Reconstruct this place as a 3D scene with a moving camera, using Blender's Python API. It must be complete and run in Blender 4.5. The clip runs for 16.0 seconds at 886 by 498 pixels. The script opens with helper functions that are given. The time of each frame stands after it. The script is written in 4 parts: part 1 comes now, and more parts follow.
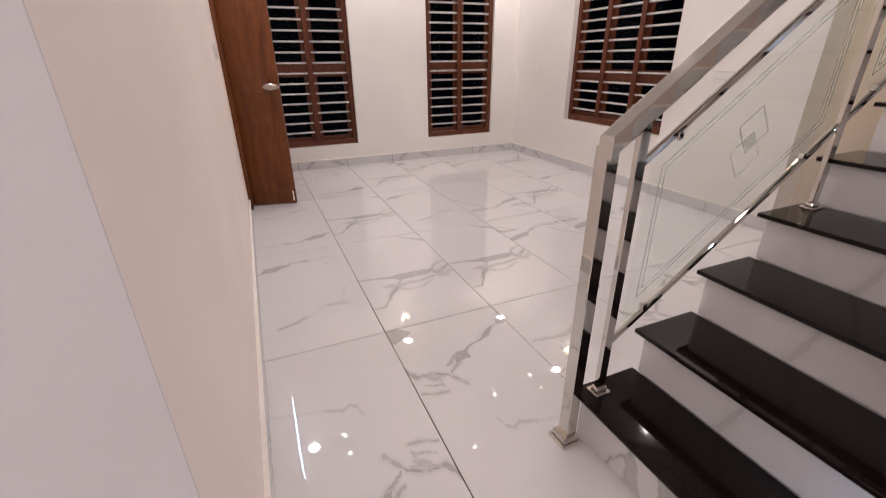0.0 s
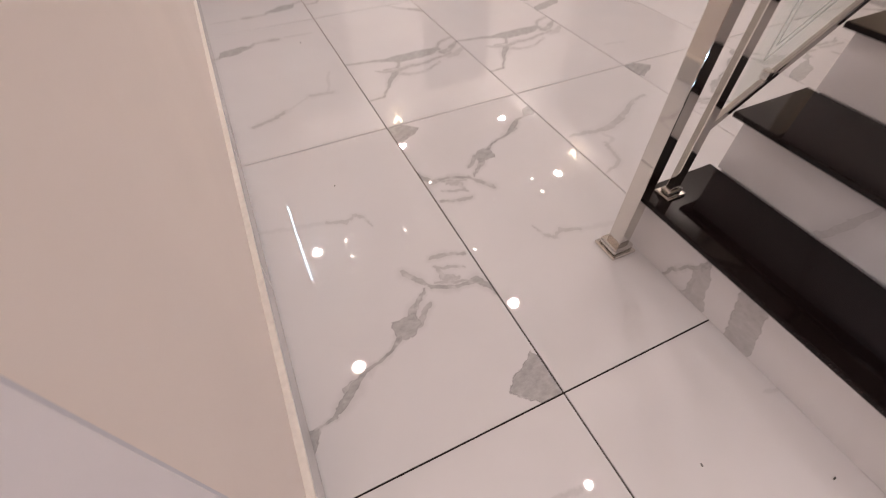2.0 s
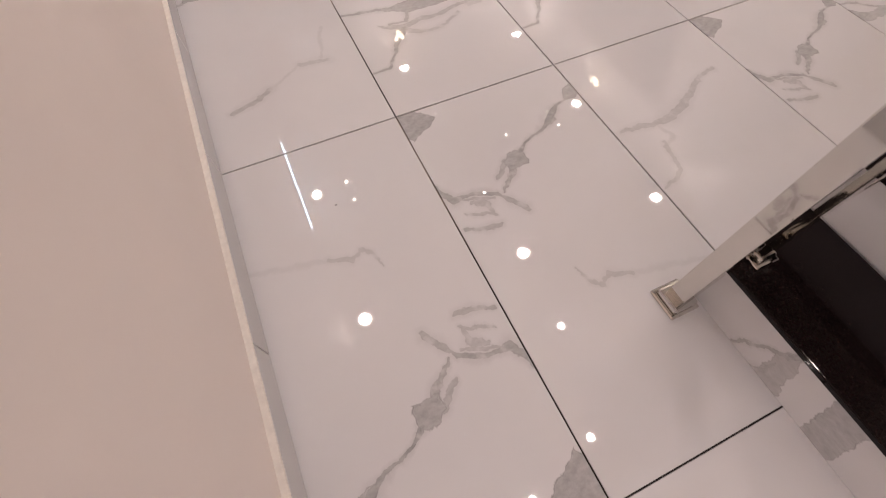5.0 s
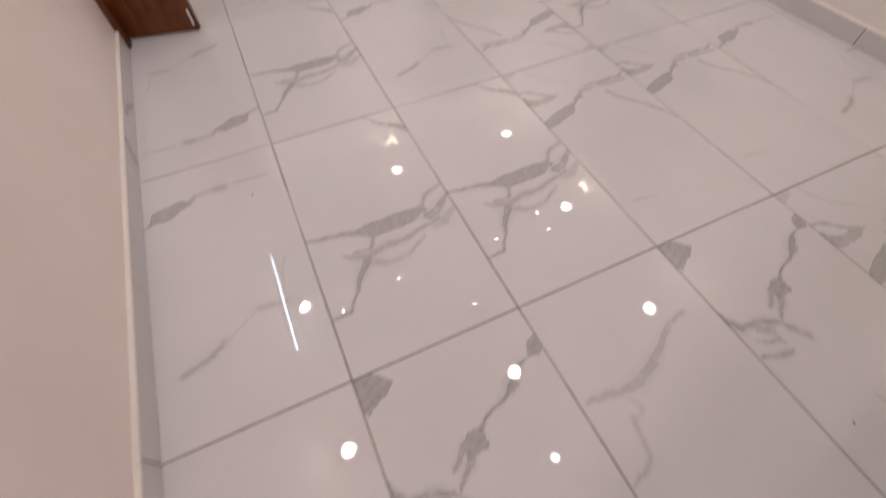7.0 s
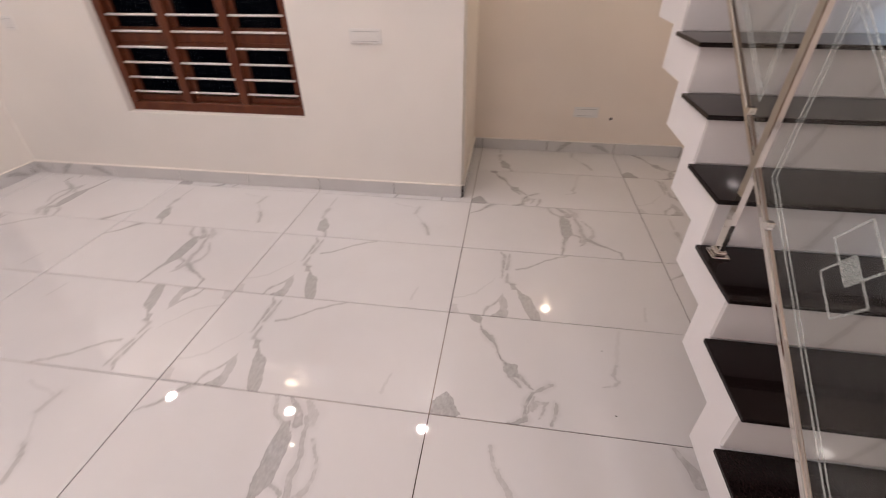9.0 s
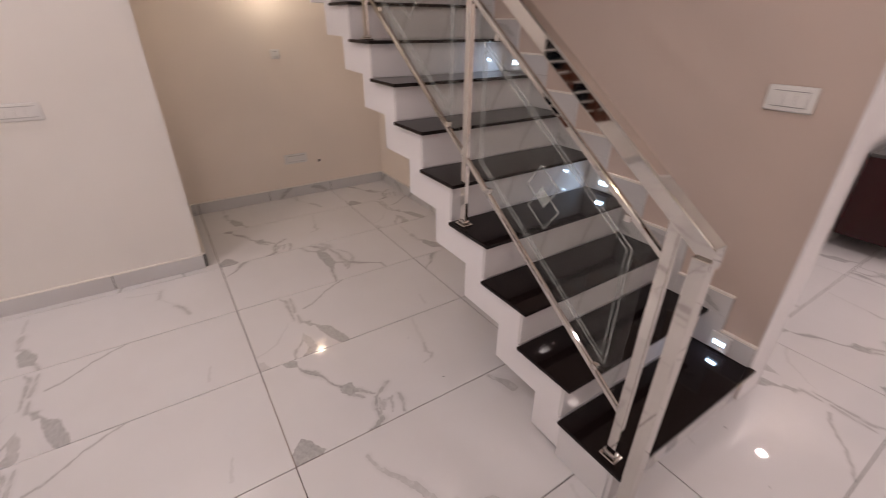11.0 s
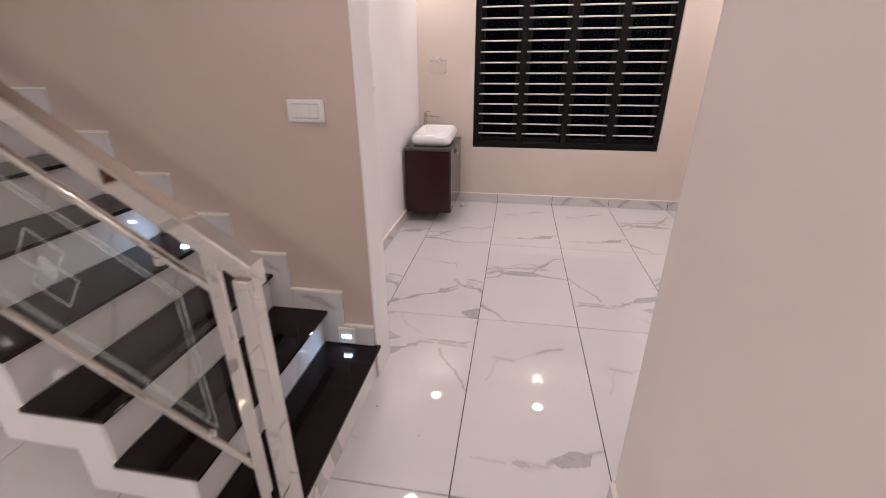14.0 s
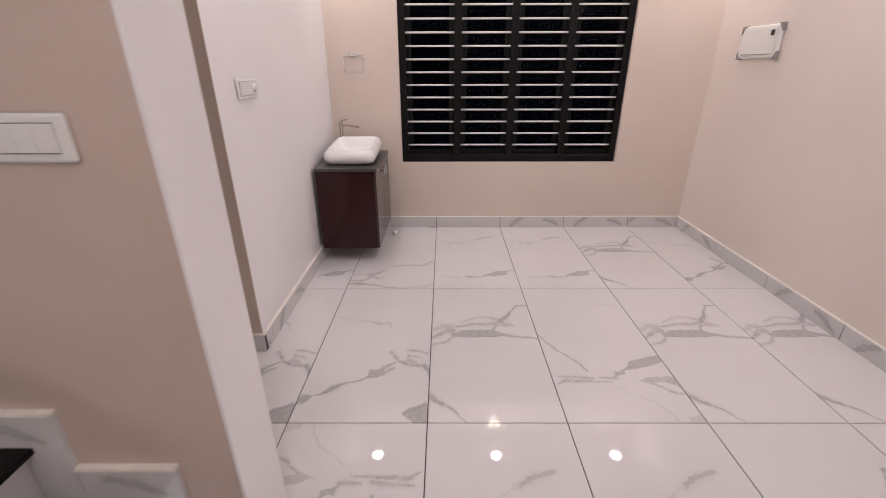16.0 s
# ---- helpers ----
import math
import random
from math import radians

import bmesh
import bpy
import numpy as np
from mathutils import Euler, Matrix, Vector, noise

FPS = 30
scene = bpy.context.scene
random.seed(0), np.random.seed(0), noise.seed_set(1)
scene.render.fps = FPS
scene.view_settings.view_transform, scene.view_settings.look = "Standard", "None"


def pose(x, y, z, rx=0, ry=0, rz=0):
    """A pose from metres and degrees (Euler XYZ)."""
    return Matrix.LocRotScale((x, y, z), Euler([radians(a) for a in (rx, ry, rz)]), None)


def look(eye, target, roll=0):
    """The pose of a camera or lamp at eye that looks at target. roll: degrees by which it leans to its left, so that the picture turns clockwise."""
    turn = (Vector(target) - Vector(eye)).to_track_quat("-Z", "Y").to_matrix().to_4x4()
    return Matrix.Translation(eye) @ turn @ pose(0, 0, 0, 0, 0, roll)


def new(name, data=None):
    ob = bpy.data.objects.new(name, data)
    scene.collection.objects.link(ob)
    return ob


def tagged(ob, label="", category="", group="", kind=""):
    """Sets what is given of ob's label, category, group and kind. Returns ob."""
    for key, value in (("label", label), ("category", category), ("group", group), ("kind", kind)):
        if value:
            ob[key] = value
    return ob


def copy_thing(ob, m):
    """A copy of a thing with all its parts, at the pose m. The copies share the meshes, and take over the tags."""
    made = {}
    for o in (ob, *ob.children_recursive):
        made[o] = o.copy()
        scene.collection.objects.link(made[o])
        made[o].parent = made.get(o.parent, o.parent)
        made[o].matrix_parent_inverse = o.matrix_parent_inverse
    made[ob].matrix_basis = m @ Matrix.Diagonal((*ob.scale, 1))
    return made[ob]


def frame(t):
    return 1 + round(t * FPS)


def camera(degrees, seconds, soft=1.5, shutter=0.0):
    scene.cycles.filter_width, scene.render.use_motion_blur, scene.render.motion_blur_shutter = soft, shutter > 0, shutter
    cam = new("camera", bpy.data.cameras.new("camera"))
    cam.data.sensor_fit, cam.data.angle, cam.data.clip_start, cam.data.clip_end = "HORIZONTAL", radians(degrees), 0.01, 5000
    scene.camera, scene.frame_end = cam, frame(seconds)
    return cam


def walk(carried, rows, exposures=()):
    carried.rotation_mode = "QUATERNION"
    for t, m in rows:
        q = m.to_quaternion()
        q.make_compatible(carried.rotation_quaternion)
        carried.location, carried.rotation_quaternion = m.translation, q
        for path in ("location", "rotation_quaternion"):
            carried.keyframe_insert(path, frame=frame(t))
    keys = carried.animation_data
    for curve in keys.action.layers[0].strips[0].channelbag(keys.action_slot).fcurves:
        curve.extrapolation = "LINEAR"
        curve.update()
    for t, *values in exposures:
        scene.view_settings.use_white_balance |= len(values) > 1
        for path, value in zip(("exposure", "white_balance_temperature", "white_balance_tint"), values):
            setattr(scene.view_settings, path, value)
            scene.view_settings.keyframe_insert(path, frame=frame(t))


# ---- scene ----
cam = camera(92.1, 16.0, soft=0.9, shutter=0.5)
PATH = [
    (0, (-0.431, -1.752, 1.241), (0.288, -0.072, 0.429), -0.6),
    (0.5, (-0.425, -1.695, 1.175), (0.266, -0.1, 0.186), -0.7),
    (1, (-0.423, -1.624, 1.092), (0.217, -0.16, -0.111), -0.9),
    (1.5, (-0.415, -1.538, 1.053), (0.176, -0.221, -0.331), -0.8),
    (2, (-0.418, -1.442, 0.983), (0.123, -0.258, -0.535), -0.7),
    (2.5, (-0.434, -1.351, 0.957), (0.061, -0.308, -0.676), -0.1),
    (3, (-0.408, -1.284, 0.965), (0.051, -0.307, -0.719), -0.5),
    (3.5, (-0.354, -1.203, 0.988), (0.081, -0.277, -0.73), -0.5),
    (3.7, (-0.334, -1.18, 0.994), (0.094, -0.257, -0.728), -0.6),
    (6, (-0.223, -0.803, 1.103), (0.151, 0.037, -0.673), -0.6),
    (6.5, (-0.075, -0.654, 1.252), (0.296, 0.193, -0.521), -0.9),
    (7, (0.102, -0.503, 1.333), (0.554, 0.533, -0.318), -1.4),
    (7.5, (0.276, -0.394, 1.371), (0.977, 0.786, -0.084), -2.1),
    (8, (0.252, -0.361, 1.412), (1.424, 0.611, 0.116), -0.5),
    (8.5, (0.178, -0.312, 1.492), (1.656, 0.295, 0.289), -0.4),
    (9, (0.181, -0.22, 1.513), (1.812, 0.032, 0.383), -0.5),
    (9.2, (0.2, -0.169, 1.518), (1.86, -0.042, 0.41), -0.4),
    (11.3, (-0.026, 0.192, 1.514), (1.332, -0.966, 0.611), 0.0),
    (11.5, (-0.043, 0.253, 1.516), (1.213, -1.027, 0.632), -0.4),
    (12, (-0.069, 0.347, 1.515), (0.865, -1.201, 0.659), 0.1),
    (12.5, (-0.1, 0.373, 1.531), (0.52, -1.335, 0.694), 0.7),
    (13, (-0.099, 0.295, 1.529), (0.362, -1.469, 0.705), 0.6),
    (13.5, (-0.128, 0.106, 1.492), (0.252, -1.684, 0.684), -0.1),
    (14, (-0.159, -0.136, 1.461), (0.144, -1.943, 0.66), -0.2),
    (14.5, (-0.11, -0.405, 1.431), (0.121, -2.227, 0.641), -0.3),
    (15, (-0.05, -0.628, 1.425), (0.083, -2.464, 0.642), -0.2),
    (15.5, (-0.036, -0.841, 1.401), (0.018, -2.678, 0.613), -0.0),
    (16, (-0.072, -1.013, 1.403), (-0.067, -2.852, 0.616), -0.1),
]
walk(cam, [(t, look(eye, target, roll)) for t, eye, target, roll in PATH],
     exposures=[(0.0, -0.36, 6600, 10), (2.0, -0.36, 6900, 12), (3.5, -0.44, 6950, 12), (6.0, -0.50, 6900, 13), (7.0, -0.64, 6800, 12), (7.6, -0.50, 6750, 12), (8.2, -0.48, 6800, 12), (9.0, -0.34, 6750, 11), (11.3, -0.62, 6850, 14), (12.5, -0.56, 6750, 12), (14.0, -0.45, 6600, 11), (16.0, -0.49, 6500, 10)])

# ---- light and exposure ----
CEIL = 2.65
world = bpy.data.worlds.new("night")
scene.world = world
world.use_nodes = True
world.node_tree.nodes["Background"].inputs[0].default_value = (0.010, 0.014, 0.026, 1)
world.node_tree.nodes["Background"].inputs[1].default_value = 0.15

DOWNLIGHTS = [(-0.41, 0.44), (1.21, 0.43), (2.79, 0.42), (-0.41, 1.94), (2.79, 1.92),
              (-0.41, 3.37), (1.17, 3.37), (2.78, 3.36), (1.15, -0.35), (0.87, -1.22), (0.24, -1.40),
              (-2.04, -1.50), (0.67, -3.02), (-0.66, -3.02), (-2.0, -3.02), (0.68, -4.54), (-0.66, -4.53), (-2.01, -4.53)]
SMALL = ((1.15, -0.35), (0.87, -1.22), (0.24, -1.40))
DOWNLIGHT_POWER = 8.8
WARM = (1.0, 0.885, 0.89)


def area_lamp(name, m, power, colour, size, size_y=None):
    data = bpy.data.lights.new(name, "AREA")
    data.shape, data.size, data.energy, data.color = "DISK", size, power, colour
    if size_y:
        data.shape, data.size_y = "RECTANGLE", size_y
    ob = new(name, data)
    ob.matrix_world = m
    return ob


for lx, ly in DOWNLIGHTS:
    area_lamp("downlight_lamp", pose(lx, ly, CEIL - 0.012), DOWNLIGHT_POWER * (0.28 if (lx, ly) in SMALL else 1.0), WARM, 0.06 if (lx, ly) in SMALL else 0.105)


# ---- materials ----
class Nodes:
    """Short hand for building a node material."""

    def __init__(self, name):
        self.mat = bpy.data.materials.new(name)
        self.mat.use_nodes = True
        self.tree = self.mat.node_tree
        self.bsdf = self.tree.nodes["Principled BSDF"]

    def put(self, socket, value):
        if isinstance(value, bpy.types.NodeSocket):
            self.tree.links.new(value, socket)
        elif value is not None:
            socket.default_value = value

    def math(self, op, a, b=0.0, c=0.0):
        n = self.tree.nodes.new("ShaderNodeMath")
        n.operation = op
        for i, v in enumerate((a, b, c)):
            self.put(n.inputs[i], v)
        return n.outputs[0]

    def vec(self, op, a, b=(0, 0, 0), scale=1.0):
        n = self.tree.nodes.new("ShaderNodeVectorMath")
        n.operation = op
        self.put(n.inputs[0], a)
        self.put(n.inputs[1], b)
        n.inputs[3].default_value = scale
        return n.outputs[1] if op in ("LENGTH", "DOT_PRODUCT", "DISTANCE") else n.outputs[0]

    def coords(self, kind="Object"):
        return self.tree.nodes.new("ShaderNodeTexCoord").outputs[kind]

    def world_place(self):
        return self.tree.nodes.new("ShaderNodeNewGeometry").outputs["Position"]

    def random(self):
        return self.tree.nodes.new("ShaderNodeObjectInfo").outputs["Random"]

    def noise(self, at, scale, detail=3.0, rough=0.5, colour=False):
        n = self.tree.nodes.new("ShaderNodeTexNoise")
        self.put(n.inputs["Vector"], at)
        n.inputs["Scale"].default_value, n.inputs["Detail"].default_value = scale, detail
        n.inputs["Roughness"].default_value = rough
        return n.outputs["Color" if colour else "Fac"]

    def fit(self, value, a, b, c=0.0, d=1.0, smooth=False):
        n = self.tree.nodes.new("ShaderNodeMapRange")
        n.interpolation_type = "SMOOTHSTEP" if smooth else "LINEAR"
        for i, v in enumerate((value, a, b, c, d)):
            self.put(n.inputs[i], v)
        return n.outputs[0]

    def mix(self, fac, a, b):
        n = self.tree.nodes.new("ShaderNodeMix")
        n.data_type = "RGBA"
        self.put(n.inputs["Factor"], fac)
        self.put(n.inputs["A"], (*a, 1) if isinstance(a, tuple) else a)
        self.put(n.inputs["B"], (*b, 1) if isinstance(b, tuple) else b)
        return n.outputs["Result"]

    def bump(self, height, strength=0.2, distance=0.002):
        n = self.tree.nodes.new("ShaderNodeBump")
        n.inputs["Strength"].default_value, n.inputs["Distance"].default_value = strength, distance
        self.put(n.inputs["Height"], height)
        self.put(self.bsdf.inputs["Normal"], n.outputs[0])

    def set(self, colour=None, rough=None, metal=None, **more):
        b = self.bsdf.inputs
        self.put(b["Base Color"], (*colour, 1) if isinstance(colour, tuple) else colour)
        self.put(b["Roughness"], rough)
        self.put(b["Metallic"], metal)
        for key, value in more.items():
            self.put(b[key.replace("_", " ")], value)
        return self


def wall_paint(name, colour, rough=0.55):
    n = Nodes(name)
    p = n.world_place()
    broad = n.noise(p, 0.9, 3)
    fine = n.noise(p, 40, 4, 0.6)
    roller = n.noise(p, 260, 2)
    dark = tuple(c * 0.93 for c in colour)
    light = tuple(min(1.0, c * 1.04) for c in colour)
    n.set(n.mix(n.fit(broad, 0.3, 0.7), dark, light), n.fit(fine, 0.2, 0.8, rough - 0.06, rough + 0.08))
    n.bump(n.math("ADD", roller, n.math("MULTIPLY", fine, 1.5)), 0.12, 0.0008)
    return n.mat


def plain(name, colour, rough=0.4, metal=0.0, grain=30, spread=0.06, bump=0.05, **more):
    n = Nodes(name)
    p = n.coords()
    a = n.noise(p, grain, 3)
    n.set(n.mix(a, tuple(c * (1 - spread) for c in colour), tuple(min(1, c * (1 + spread)) for c in colour)),
          n.fit(n.noise(p, grain * 4, 2), 0.3, 0.7, rough * 0.85, rough * 1.15), metal, **more)
    if bump:
        n.bump(n.noise(p, grain * 8, 2), bump, 0.0006)
    return n.mat


def wood(name, dark, light, rough=0.32, axis=2):
    n = Nodes(name)
    p = n.coords()
    stretch = [9.0, 9.0, 9.0]
    stretch[axis] = 0.9
    q = n.vec("MULTIPLY", p, tuple(stretch))
    wob = n.vec("ADD", q, n.vec("SCALE", n.noise(p, 2.2, 2, colour=True), scale=1.6))
    rings = n.noise(wob, 2.6, 5, 0.6)
    pores = n.noise(n.vec("MULTIPLY", q, (6, 6, 6)), 4, 3, 0.7)
    f = n.math("ADD", n.math("MULTIPLY", rings, 0.75), n.math("MULTIPLY", pores, 0.25))
    n.set(n.mix(n.fit(f, 0.32, 0.68), dark, light), n.fit(pores, 0.2, 0.8, rough, rough + 0.14), Coat_Weight=0.06, Coat_Roughness=0.2, Specular_IOR_Level=0.35)
    n.bump(pores, 0.12, 0.0006)
    return n.mat


def emitter(name, colour, strength):
    n = Nodes(name)
    n.set(colour, 0.4, Emission_Color=(*colour, 1), Emission_Strength=strength)
    return n.mat


def marble(name, seed, strokes, shards=(), base=(0.70, 0.69, 0.70), rough=0.016, axes=(0, 1), some=None):
    """Polished white porcelain with grey veins. strokes: (depth, [(x, y, half width), ...]), shards: ([(x, y), ...], depth),
    in metres of the piece."""
    n = Nodes(name)
    p = n.coords()
    if axes != (0, 1):
        s = n.tree.nodes.new("ShaderNodeSeparateXYZ")
        n.put(s.inputs[0], p)
        c = n.tree.nodes.new("ShaderNodeCombineXYZ")
        n.put(c.inputs[0], s.outputs[axes[0]])
        n.put(c.inputs[1], s.outputs[axes[1]])
        p = c.outputs[0]
    p = n.vec("MULTIPLY", p, (1, 1, 0))
    q = n.vec("ADD", p, (seed * 7.3, seed * 3.1, 0))
    half = (0.5, 0.5, 0.5)
    w1 = n.vec("SUBTRACT", n.noise(q, 16, 2, 0.5, colour=True), half)
    w2 = n.vec("SUBTRACT", n.noise(q, 70, 2, 0.6, colour=True), half)
    warp = n.vec("ADD", p, n.vec("ADD", n.vec("SCALE", w1, scale=0.034), n.vec("SCALE", w2, scale=0.014)))
    warp = n.vec("MULTIPLY", warp, (1, 1, 0))
    streak = n.fit(n.noise(n.vec("MULTIPLY", q, (1.0, 1.7, 1)), 34, 4, 0.65), 0.3, 0.7, 0.62, 1.12)
    broken = n.fit(n.noise(q, 21, 3, 0.6), 0.30, 0.50, 0.45, 1.0, True)
    total = None

    def join(piece):
        return piece if total is None else n.math("MAXIMUM", total, piece)

    for depth in sorted({d for d, pts in strokes}):
        field = None
        for d, pts in strokes:
            if d != depth:
                continue
            for (x0, y0, r0), (x1, y1, r1) in zip(pts, pts[1:]):
                dx, dy = x1 - x0, y1 - y0
                size = dx * dx + dy * dy
                rel = n.vec("SUBTRACT", warp, (x0, y0, 0))
                h = n.math("MULTIPLY", n.vec("DOT_PRODUCT", rel, (dx / size, dy / size, 0)), 1.0)
                h.node.use_clamp = True
                on = n.tree.nodes.new("ShaderNodeVectorMath")
                on.operation = "SCALE"
                on.inputs[0].default_value = (dx, dy, 0)
                n.put(on.inputs[3], h)
                gap = n.math("DIVIDE", n.vec("DISTANCE", rel, on.outputs[0]), n.math("MULTIPLY_ADD", h, r1 - r0, r0))
                field = gap if field is None else n.math("MINIMUM", field, gap)
        if depth > 0.2:
            body = n.fit(field, 0.75, 1.15, depth, 0.0, True)
            rim = n.fit(n.math("ABSOLUTE", n.math("SUBTRACT", field, 0.85)), 0.08, 0.30, depth * 1.12, 0.0)
            soft = n.fit(field, 0.8, 3.6, depth * 0.30, 0.0, True)
            piece = n.math("MAXIMUM", n.math("MULTIPLY", n.math("MAXIMUM", body, rim), broken), soft)
        else:
            piece = n.fit(field, 0.2, 1.3, depth, 0.0, True)
        total = join(piece)
    for points, depth in shards:
        far = None
        cx, cy = sum(a for a, b in points) / len(points), sum(b for a, b in points) / len(points)
        for (ax, ay), (bx, by) in zip(points, points[1:] + points[:1]):
            nx, ny = by - ay, ax - bx
            size = math.hypot(nx, ny)
            if nx * (ax - cx) + ny * (ay - cy) < 0:
                size = -size
            d = n.vec("DOT_PRODUCT", n.vec("SUBTRACT", warp, (ax, ay, 0)), (nx / size, ny / size, 0))
            far = d if far is None else n.math("MAXIMUM", far, d)
        body = n.fit(far, -0.004, 0.002, n.fit(n.noise(q, 26, 4, 0.7), 0.25, 0.75, depth * 0.85, depth * 1.12), 0.0, True)
        rim = n.fit(n.math("ABSOLUTE", n.math("ADD", far, 0.001)), 0.0008, 0.003, depth * 1.25, 0.0)
        total = join(n.math("MAXIMUM", body, n.math("MULTIPLY", rim, broken)))
    if some:
        total = n.math("MULTIPLY", total, n.fit(n.random(), some, some + 0.02))
    cloud = n.fit(n.noise(q, 2.2, 4, 0.6), 0.35, 0.75, 0.0, 0.06)
    fac = n.math("MINIMUM", n.math("ADD", n.math("MULTIPLY", total, streak), cloud), 1.0)
    colour = n.mix(fac, base, (0.135, 0.131, 0.128))
    n.set(colour, n.fit(n.noise(q, 5, 3), 0.3, 0.7, rough * 0.8, rough * 1.3), Specular_IOR_Level=0.55)
    n.bump(n.noise(q, 3.0, 2), 0.02, 0.002)
    return n.mat


MARBLE_A = marble("marble_tile_a", 1.0, [
    (0.55, [(0.54, -0.167, 0.003), (0.504, -0.176, 0.005), (0.477, -0.196, 0.010), (0.446, -0.219, 0.013), (0.411, -0.241, 0.008), (0.382, -0.255, 0.0043), (0.349, -0.263, 0.005), (0.316, -0.278, 0.004), (0.301, -0.299, 0.008)]),
    (0.5, [(0.243, -0.343, 0.0105), (0.202, -0.383, 0.0067), (0.177, -0.413, 0.0045)]),
    (0.42, [(0.236, -0.314, 0.0076), (0.198, -0.352, 0.006), (0.18, -0.366, 0.0045)]),
    (0.42, [(0.21, -0.488, 0.010), (0.182, -0.448, 0.0094), (0.164, -0.422, 0.004)]),
    (0.5, [(0.164, -0.422, 0.005), (0.12, -0.392, 0.0083), (0.064, -0.379, 0.0067), (0.025, -0.38, 0.011), (0.011, -0.347, 0.0098), (0.0, -0.295, 0.0032)]),
    (0.35, [(0.143, -0.425, 0.0038), (0.107, -0.412, 0.0065), (0.056, -0.39, 0.0038)]),
    (0.42, [(0.118, -0.502, 0.0072), (0.07, -0.497, 0.0085), (0.017, -0.481, 0.0038)]),
    (0.35, [(0.119, -0.47, 0.0038), (0.091, -0.452, 0.0049), (0.042, -0.433, 0.0027)]),
    (0.35, [(0.112, -0.467, 0.0045), (0.115, -0.432, 0.0096), (0.071, -0.411, 0.004)]),
    (0.10, [(0.574, -0.838, 0.009), (0.459, -0.805, 0.014), (0.36, -0.785, 0.009)]),
    (0.28, [(0.36, -0.785, 0.007), (0.301, -0.763, 0.007), (0.272, -0.778, 0.0045), (0.246, -0.759, 0.0038), (0.227, -0.711, 0.0027)])],
    [([(0.006, -0.125), (-0.02, 0.006), (0.056, -0.002), (0.112, -0.058), (0.091, -0.079)], 0.52),
     ([(0.579, -0.171), (0.54, -0.167), (0.549, -0.128), (0.565, -0.108), (0.61, -0.104), (0.61, -0.150)], 0.5),
     ([(0.469, -0.237), (0.416, -0.24), (0.406, -0.234), (0.437, -0.209), (0.467, -0.21)], 0.42),
     ([(0.303, -0.355), (0.256, -0.351), (0.228, -0.349), (0.23, -0.317), (0.265, -0.289), (0.307, -0.293), (0.312, -0.322)], 0.48)])
MARBLE_B = marble("marble_tile_b", 2.0, [
    (0.5, [(0.211, -0.647, 0.008), (0.101, -0.636, 0.008), (0.003, -0.614, 0.0045)]),
    (0.36, [(0.599, -0.556, 0.006), (0.559, -0.561, 0.0075), (0.5, -0.598, 0.008), (0.471, -0.63, 0.0065)]),
    (0.42, [(0.598, -0.619, 0.0065), (0.541, -0.669, 0.016), (0.482, -0.692, 0.019)]),
    (0.25, [(0.587, -0.698, 0.0065), (0.531, -0.739, 0.022), (0.481, -0.75, 0.013)]),
    (0.36, [(0.515, -0.715, 0.010), (0.442, -0.739, 0.0085), (0.374, -0.763, 0.010), (0.264, -0.757, 0.0115), (0.195, -0.781, 0.017), (0.156, -0.769, 0.010), (0.114, -0.739, 0.0035)]),
    (0.3, [(0.43, -0.781, 0.005), (0.343, -0.831, 0.007), (0.246, -0.837, 0.0085), (0.203, -0.799, 0.0135)]),
    (0.5, [(0.197, -0.787, 0.0115), (0.161, -0.831, 0.0135), (0.133, -0.863, 0.0085), (0.111, -0.915, 0.0035), (0.067, -0.977, 0.0055), (0.009, -0.977, 0.0055)]),
    (0.42, [(0.247, -0.698, 0.0065), (0.219, -0.745, 0.0065), (0.155, -0.751, 0.0065)]),
    (0.5, [(0.604, -0.174, 0.0105), (0.575, -0.145, 0.012), (0.544, -0.124, 0.008), (0.493, -0.072, 0.005), (0.457, -0.035, 0.0035), (0.422, 0.003, 0.0025)])],
    [([(0.489, -0.658), (0.433, -0.692), (0.26, -0.704), (0.217, -0.681), (0.163, -0.647), (0.261, -0.631), (0.356, -0.63), (0.474, -0.625)], 0.46)])
MARBLE_C = marble("marble_tile_c", 3.0, [
    (0.2, [(0.54, -0.184, 0.0085), (0.409, -0.175, 0.010)]),
    (0.36, [(0.364, -0.184, 0.0105), (0.307, -0.175, 0.0105), (0.241, -0.175, 0.006), (0.209, -0.211, 0.010)]),
    (0.36, [(0.066, -0.268, 0.0085), (-0.002, -0.296, 0.0065)]),
    (0.25, [(0.483, -0.833, 0.0095), (0.386, -0.82, 0.010)]),
    (0.36, [(0.259, -0.898, 0.010), (0.181, -0.939, 0.010), (0.113, -0.966, 0.0075)]),
    (0.12, [(0.509, -0.648, 0.0095), (0.459, -0.833, 0.0075), (0.386, -0.82, 0.008), (0.259, -0.898, 0.008)])],
    [([(0.221, -0.221), (0.154, -0.267), (0.056, -0.277), (0.073, -0.211), (0.183, -0.184)], 0.46)])
